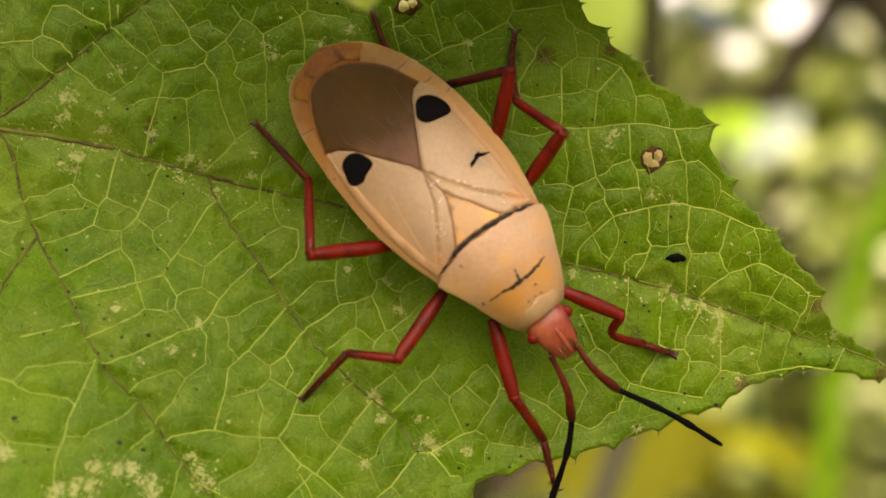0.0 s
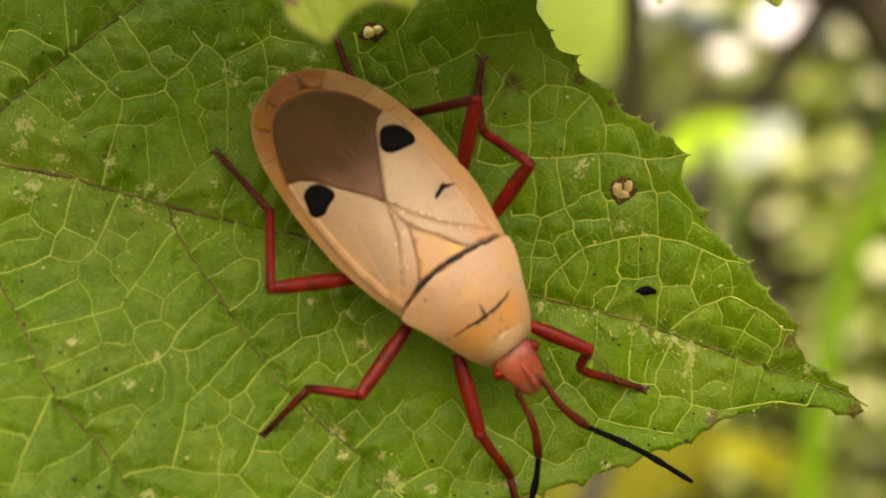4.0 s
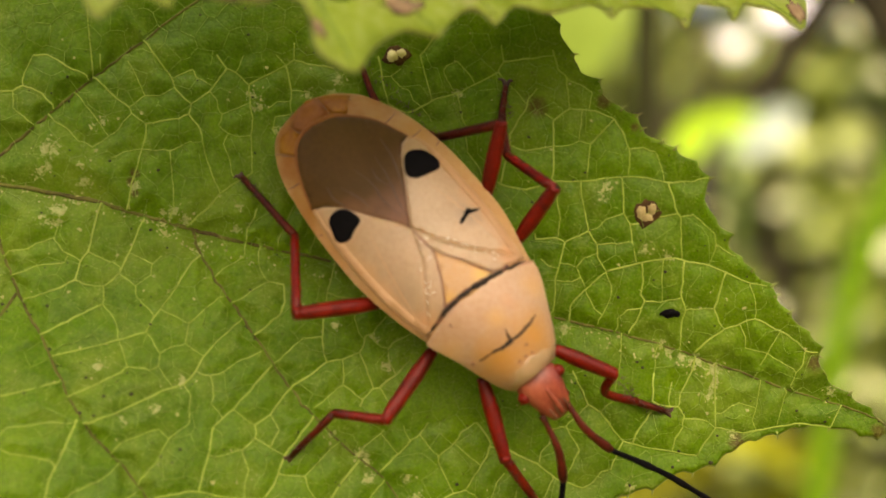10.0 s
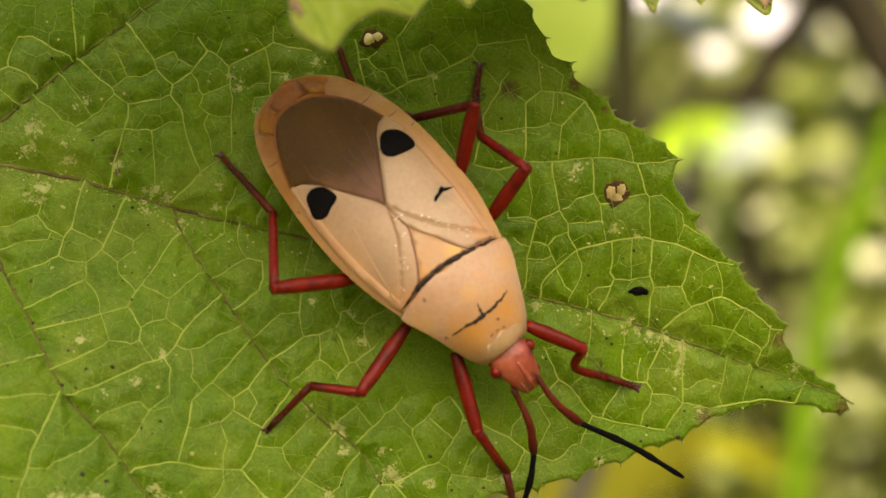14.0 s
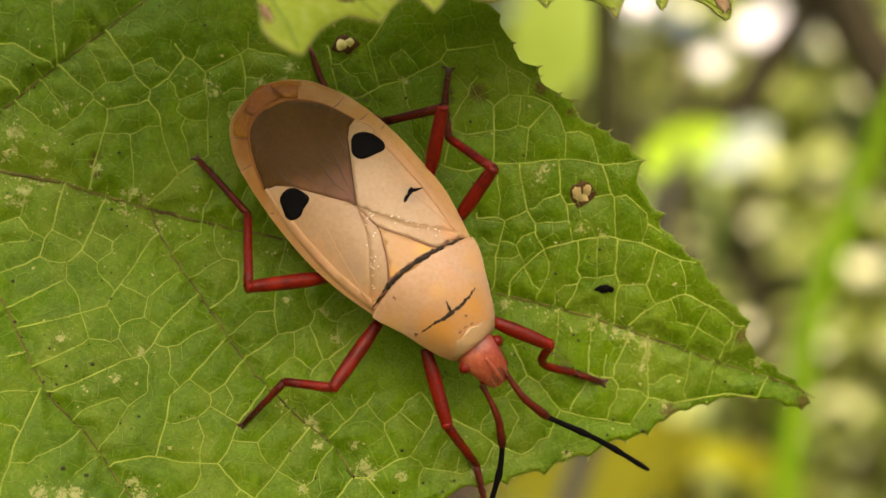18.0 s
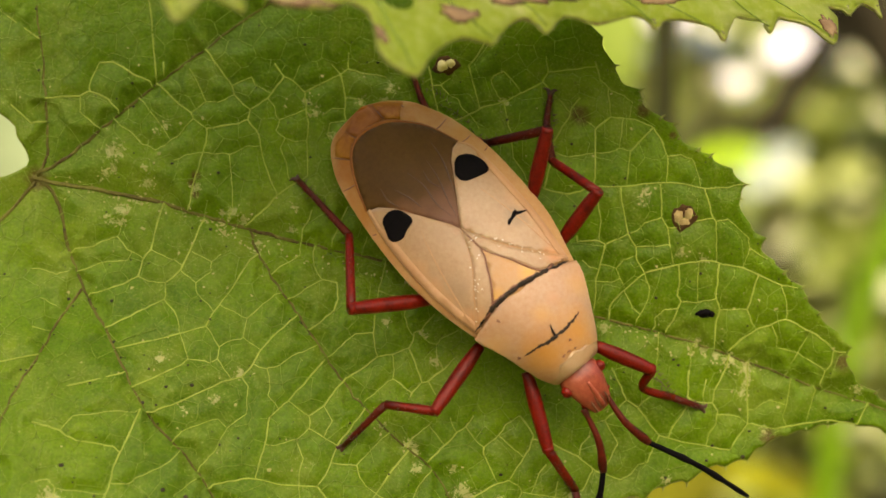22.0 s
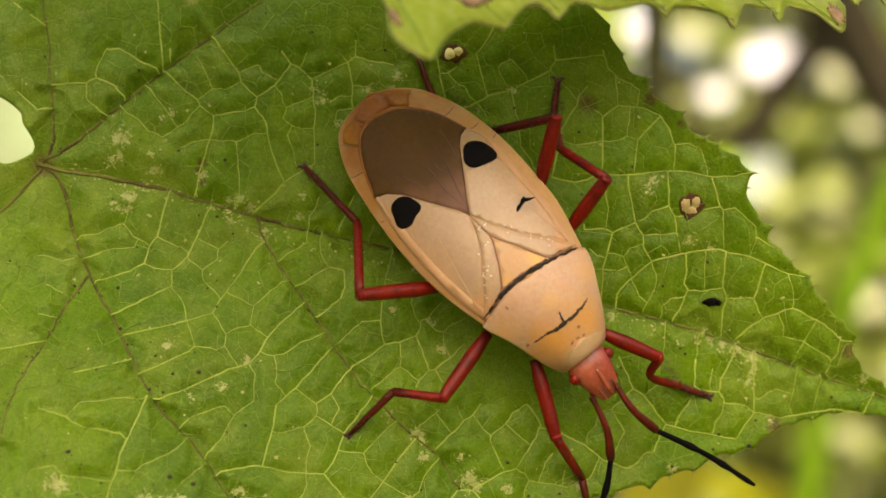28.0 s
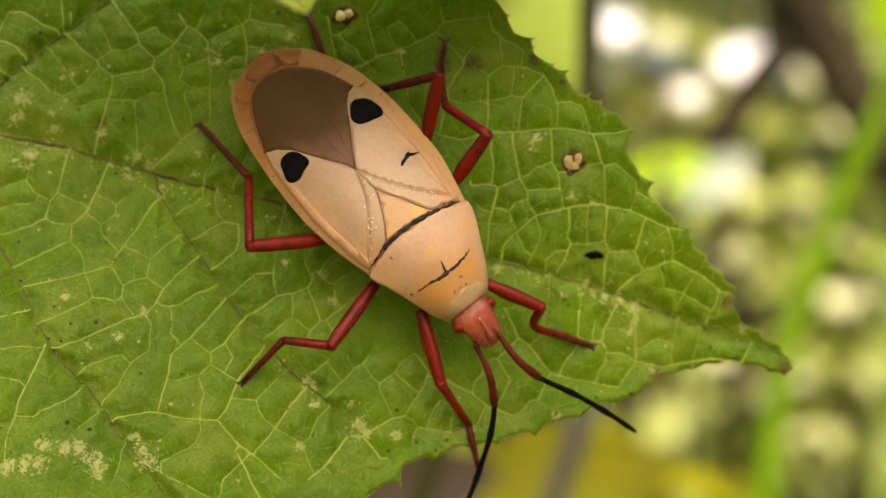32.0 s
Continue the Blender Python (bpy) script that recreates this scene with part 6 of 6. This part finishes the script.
limb("dry_stem", [(-0.165, 0.25, -0.02), (-0.05, 0.25, 0.34), (0.0279, 0.25, 0.5645), (0.0315, 0.25, 0.5749), (0.046, 0.25, 0.62)], [0.003, 0.0026, 0.0021, 0.002, 0.0012], GREY_WOOD, "grey dry leaning stem", "stem")


def foliage(rng, count, box, size, mat, name, label, light_discs=()):
    """A bush: a woody stem and a crown of many separate leaves."""
    (x0, x1), (y0, y1), (z0, z1) = box
    ob = tagged(new(name), label, "shrub")
    cx, cy = (x0 + x1) / 2, (y0 + y1) / 2
    ob.matrix_basis = pose(cx, cy, 0)
    verts, faces = [], []
    # Flat pale discs set among the leaves as spots of light.
    for x, z, s in light_discs:
        s *= 1.0 if mat is SKY_SPOT else 1.35
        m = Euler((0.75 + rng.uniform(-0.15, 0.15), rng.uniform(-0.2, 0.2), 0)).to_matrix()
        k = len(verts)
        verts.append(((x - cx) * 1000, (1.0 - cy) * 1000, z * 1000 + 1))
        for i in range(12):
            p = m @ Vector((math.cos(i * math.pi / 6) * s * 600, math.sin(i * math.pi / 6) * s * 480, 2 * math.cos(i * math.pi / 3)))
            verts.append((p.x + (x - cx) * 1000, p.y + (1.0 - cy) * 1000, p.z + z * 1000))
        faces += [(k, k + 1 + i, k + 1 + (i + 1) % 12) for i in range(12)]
    for _ in range(count):
        p = rng.uniform(-1, 1, 3)
        if (p**4).sum() > 1 + 0.7 * noise.noise((p[0] * 2 + x0 * 9, p[1] * 2, p[2] * 2)):
            continue
        c = np.array([p[0] * (x1 - x0) * 0.55, p[1] * (y1 - y0) * 0.55, (z0 + z1) / 2 + p[2] * (z1 - z0) * 0.55]) * 1000
        s = size * 1000 * rng.uniform(0.6, 1.4)
        if not clear(c[0] / 1000 + cx, c[1] / 1000 + cy, c[2] / 1000, s / 3000):
            continue
        m = Euler((rng.uniform(-0.9, 0.9), rng.uniform(-0.6, 0.6), rng.uniform(0, 6.28))).to_matrix()
        k = len(verts)
        for u, w, h in ((-0.5, 0, 0), (-0.2, 0.26, 0.05), (-0.2, 0, -0.03), (-0.2, -0.26, 0.05), (0.15, 0.22, 0), (0.15, 0, -0.08), (0.15, -0.22, 0), (0.5, 0, -0.16)):
            verts.append(tuple(c + np.array(m @ Vector((u * s, w * s, h * s)))))
        faces += [tuple(k + i for i in q) for q in ((0, 2, 1), (0, 3, 2), (1, 2, 5, 4), (2, 3, 6, 5), (4, 5, 7), (5, 6, 7))]
    tagged(mesh_object("foliage", verts, faces, mat, ob), "", "", "", "stuff")
    for _ in range(5):
        e = (rng.uniform(x0, x1) - cx, rng.uniform(y0, y1) - cy, z1 * 0.95)
        v, f = tube([(0, 0, -30), (e[0] * 300, e[1] * 300, e[2] * 450), (e[0] * 1000, e[1] * 1000, e[2] * 1000)], [9, 6, 2], 7, 5)
        mesh_object("branch", v, f, BARK, ob)
    return ob


def herb(name, tip, base, size, wide, mat, foot, label, lean=0.0):
    """A broad leaf on a stalk that rises from the ground: base and tip of the blade, in metres."""
    ob = tagged(new(name), label, "plant")
    foot = Vector(foot)
    ob.matrix_basis = Matrix.Translation(foot)
    b, t = Vector(base) - foot, Vector(tip) - foot
    v, f = tube([(0, 0, -20), (b.x * 300, b.y * 300, b.z * 600), tuple(b * 1000)], [1.6, 1.3, 0.8], 8, 8)
    mesh_object("stalk", v, f, STALK, ob)
    axis = (t - b).normalized()
    side = axis.cross(Vector((math.sin(lean), -math.cos(lean), 0.25))).normalized()
    out = side.cross(axis)
    verts, faces = [], []
    for i in range(15):
        q = i / 14
        w = wide * 1000 * math.sin(math.pi * min(1, q * 0.97 + 0.03)) ** 0.7 * (1 - 0.35 * q) * (1 + 0.06 * (i % 2))
        for k in range(7):
            u = k / 3 - 1
            p = (b + (t - b) * q) * 1000 + side * u * w + out * (abs(u) * 0.2 * w - q * q * 0.1 * size * 1000)
            verts.append(tuple(p))
    for i in range(14):
        for k in range(6):
            faces.append((i * 7 + k, i * 7 + k + 1, i * 7 + k + 8, i * 7 + k + 7))
    n = len(verts)
    verts += [tuple(Vector(p) - out * 0.25) for p in verts]
    faces += [tuple(x + n for x in reversed(q)) for q in faces]
    mesh_object("leaf_blade", verts, faces, mat, ob)
    return ob


herb("broad_herb", (0.052, 0.50, 0.70), (0.036, 0.52, 0.645), 0.06, 0.016, MID_LEAF, (0.0, 0.56, 0), "soft green leaf on a low stalk")
herb("broad_herb", (0.0905, 0.5, 0.6385), (0.066, 0.5, 0.627), 0.012, 0.0075, LIME, (0.04, 0.54, 0), "bright lime leaf on a low stalk")
# Pale leaf added for a white-blue bright patch beside the lime one.
herb("pale_herb", (0.1455, 0.75, 0.656), (0.120, 0.75, 0.637), 0.02, 0.010, SILVER, (0.14, 0.80, 0), "pale glossy leaf on a thin stalk, added as a bright patch")
herb("broad_herb", (0.215, 0.68, 0.735), (0.185, 0.70, 0.70), 0.04, 0.02, LIME, (0.2, 0.74, 0), "bright lime leaf on a low stalk")
herb("yellow_herb", (0.06, 0.41, 0.56), (0.025, 0.40, 0.545), 0.05, 0.02, YELLOW, (0.0, 0.44, 0), "yellowed leaf low among the stems")
herb("yellow_herb", (0.075, 0.55, 0.548), (0.04, 0.55, 0.53), 0.05, 0.016, YELLOW, (0.06, 0.6, 0), "yellowed leaf low among the stems")
herb("yellow_herb", (0.0631, 0.42, 0.5603), (0.0296, 0.42, 0.5461), 0.02, 0.014, YELLOW, (0.0, 0.46, 0), "yellowed leaf low among the stems")
herb("yellow_herb", (0.0742, 0.44, 0.5574), (0.0481, 0.44, 0.5427), 0.02, 0.012, YELLOW, (0.03, 0.48, 0), "yellowed leaf low among the stems")
# Pale leaf added in place of a cream light gap.
herb("pale_herb", (0.102, 0.6, 0.565), (0.084, 0.6, 0.548), 0.015, 0.009, LIGHT_FLECK, (0.08, 0.64, 0), "pale glossy leaf on a thin stalk, added as a bright patch")
herb("yellow_herb", (0.030, 0.3, 0.5685), (0.010, 0.3, 0.557), 0.015, 0.008, YELLOW, (-0.02, 0.34, 0), "yellowed leaf low among the stems")
herb("dead_leaf", (0.017, 0.205, 0.573), (-0.012, 0.20, 0.566), 0.03, 0.008, DEAD, (-0.02, 0.22, 0), "dry brown dead leaf on its stalk")
herb("pale_herb", (-0.085, 0.40, 0.66), (-0.11, 0.40, 0.61), 0.05, 0.02, SOFT, (-0.12, 0.43, 0), "pale green leaf on a low stalk")
rng = np.random.default_rng(21)
# Places where the sky shows through the leaves: x and z at 1.28 m, and how wide.
GAPS = ((0.228, 0.756, 0.006), (0.196, 0.732, 0.002), (0.148, 0.779, 0.004), (0.27, 0.70, -0.002), (0.165, 0.76, 0.0), (0.30, 0.75, 0.0))


def clear(x, y, z, reach):
    """Whether a leaf here leaves the light gaps open."""
    k = (1.28 + 0.09) / (y + 0.09)
    px, pz = x * k, 0.6 + (z - 0.6) * k
    return all(math.hypot(px - gx, pz - gz) > gr + reach * k for gx, gz, gr in GAPS)


# Pale leaves painted as blurred glints and light gaps: place and size.
LIGHT_DISCS = ((0.138, 0.697, 0.010), (0.221, 0.716, 0.013), (0.144, 0.541, 0.013), (0.237, 0.597, 0.014), (0.170, 0.498, 0.012), (0.118, 0.511, 0.012), (0.204, 0.606, 0.011),
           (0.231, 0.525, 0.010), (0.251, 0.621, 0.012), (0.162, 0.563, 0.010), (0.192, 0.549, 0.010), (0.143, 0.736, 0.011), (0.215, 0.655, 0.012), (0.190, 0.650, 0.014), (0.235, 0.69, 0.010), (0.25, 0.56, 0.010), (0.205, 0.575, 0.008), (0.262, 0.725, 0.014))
LIGHT_DISCS += tuple((rng.uniform(0.10, 0.27), rng.uniform(0.47, 0.75), rng.uniform(0.0035, 0.008)) for _ in range(100))
foliage(rng, 1500, ((-0.55, -0.02), (1.1, 1.5), (0.05, 1.05)), 0.05, BUSH, "bush", "green leafy bush in the shade")
foliage(rng, 2700, ((-0.02, 0.38), (1.15, 1.4), (0.38, 0.64)), 0.034, BUSH, "bush", "olive green leafy bush with light gaps")
foliage(rng, 2200, ((-0.02, 0.38), (1.15, 1.4), (0.62, 0.88)), 0.034, BUSH, "bush", "sparse leafy bush against the sky")
foliage(rng, 900, ((0.3, 0.8), (1.2, 1.6), (0.1, 1.0)), 0.05, BUSH, "bush", "green leafy bush in the shade")
# Added small leaves, coloured pale to blur into glints.
foliage(rng, 420, ((0.05, 0.36), (0.95, 1.1), (0.42, 0.80)), 0.013, LIGHT_FLECK, "glint_shrub", "thin added shrub, its small pale glossy leaves coloured as blurred glints", LIGHT_DISCS)
# Added white discs, painted as sky showing through the foliage.
foliage(rng, 0, ((0.10, 0.20), (0.98, 1.02), (0.68, 0.75)), 0.013, SKY_SPOT, "sky_spot_shrub", "thin added shrub, its few white leaves standing for sky gaps", ((0.182, 0.724, 0.028), (0.155, 0.705, 0.013), (0.116, 0.739, 0.020)))
foliage(rng, 150, ((0.02, 0.13), (0.55, 0.7), (0.30, 0.545)), 0.04, YELLOW, "yellow_bush", "yellow-green leaves low among the stems")
foliage(rng, 900, ((-2.6, -0.4), (2.6, 3.6), (0.1, 1.6)), 0.16, BUSH, "thicket", "dense green thicket further off")
foliage(rng, 600, ((1.1, 2.8), (2.6, 3.6), (0.1, 1.4)), 0.16, BUSH, "thicket", "dense green thicket further off")
# Out of view on the sun's side: added to keep direct sun off the leaf.
foliage(np.random.default_rng(33), 1500, ((-0.24, 0.46), (-1.5, -1.0), (1.72, 2.1)), 0.16, BUSH, "shade_shrub", "unseen leafy shrub behind the camera, added to shade the leaf")
foliage(rng, 300, ((-1.8, 1.8), (-2.8, -2.0), (0.05, 0.45)), 0.16, BUSH, "thicket", "dense green thicket around the clearing")


def motions():
    """Nothing but the camera moves: the bug sits still on its leaf."""
    walk(bug, [(0, BUG), (32, BUG)])


motions()
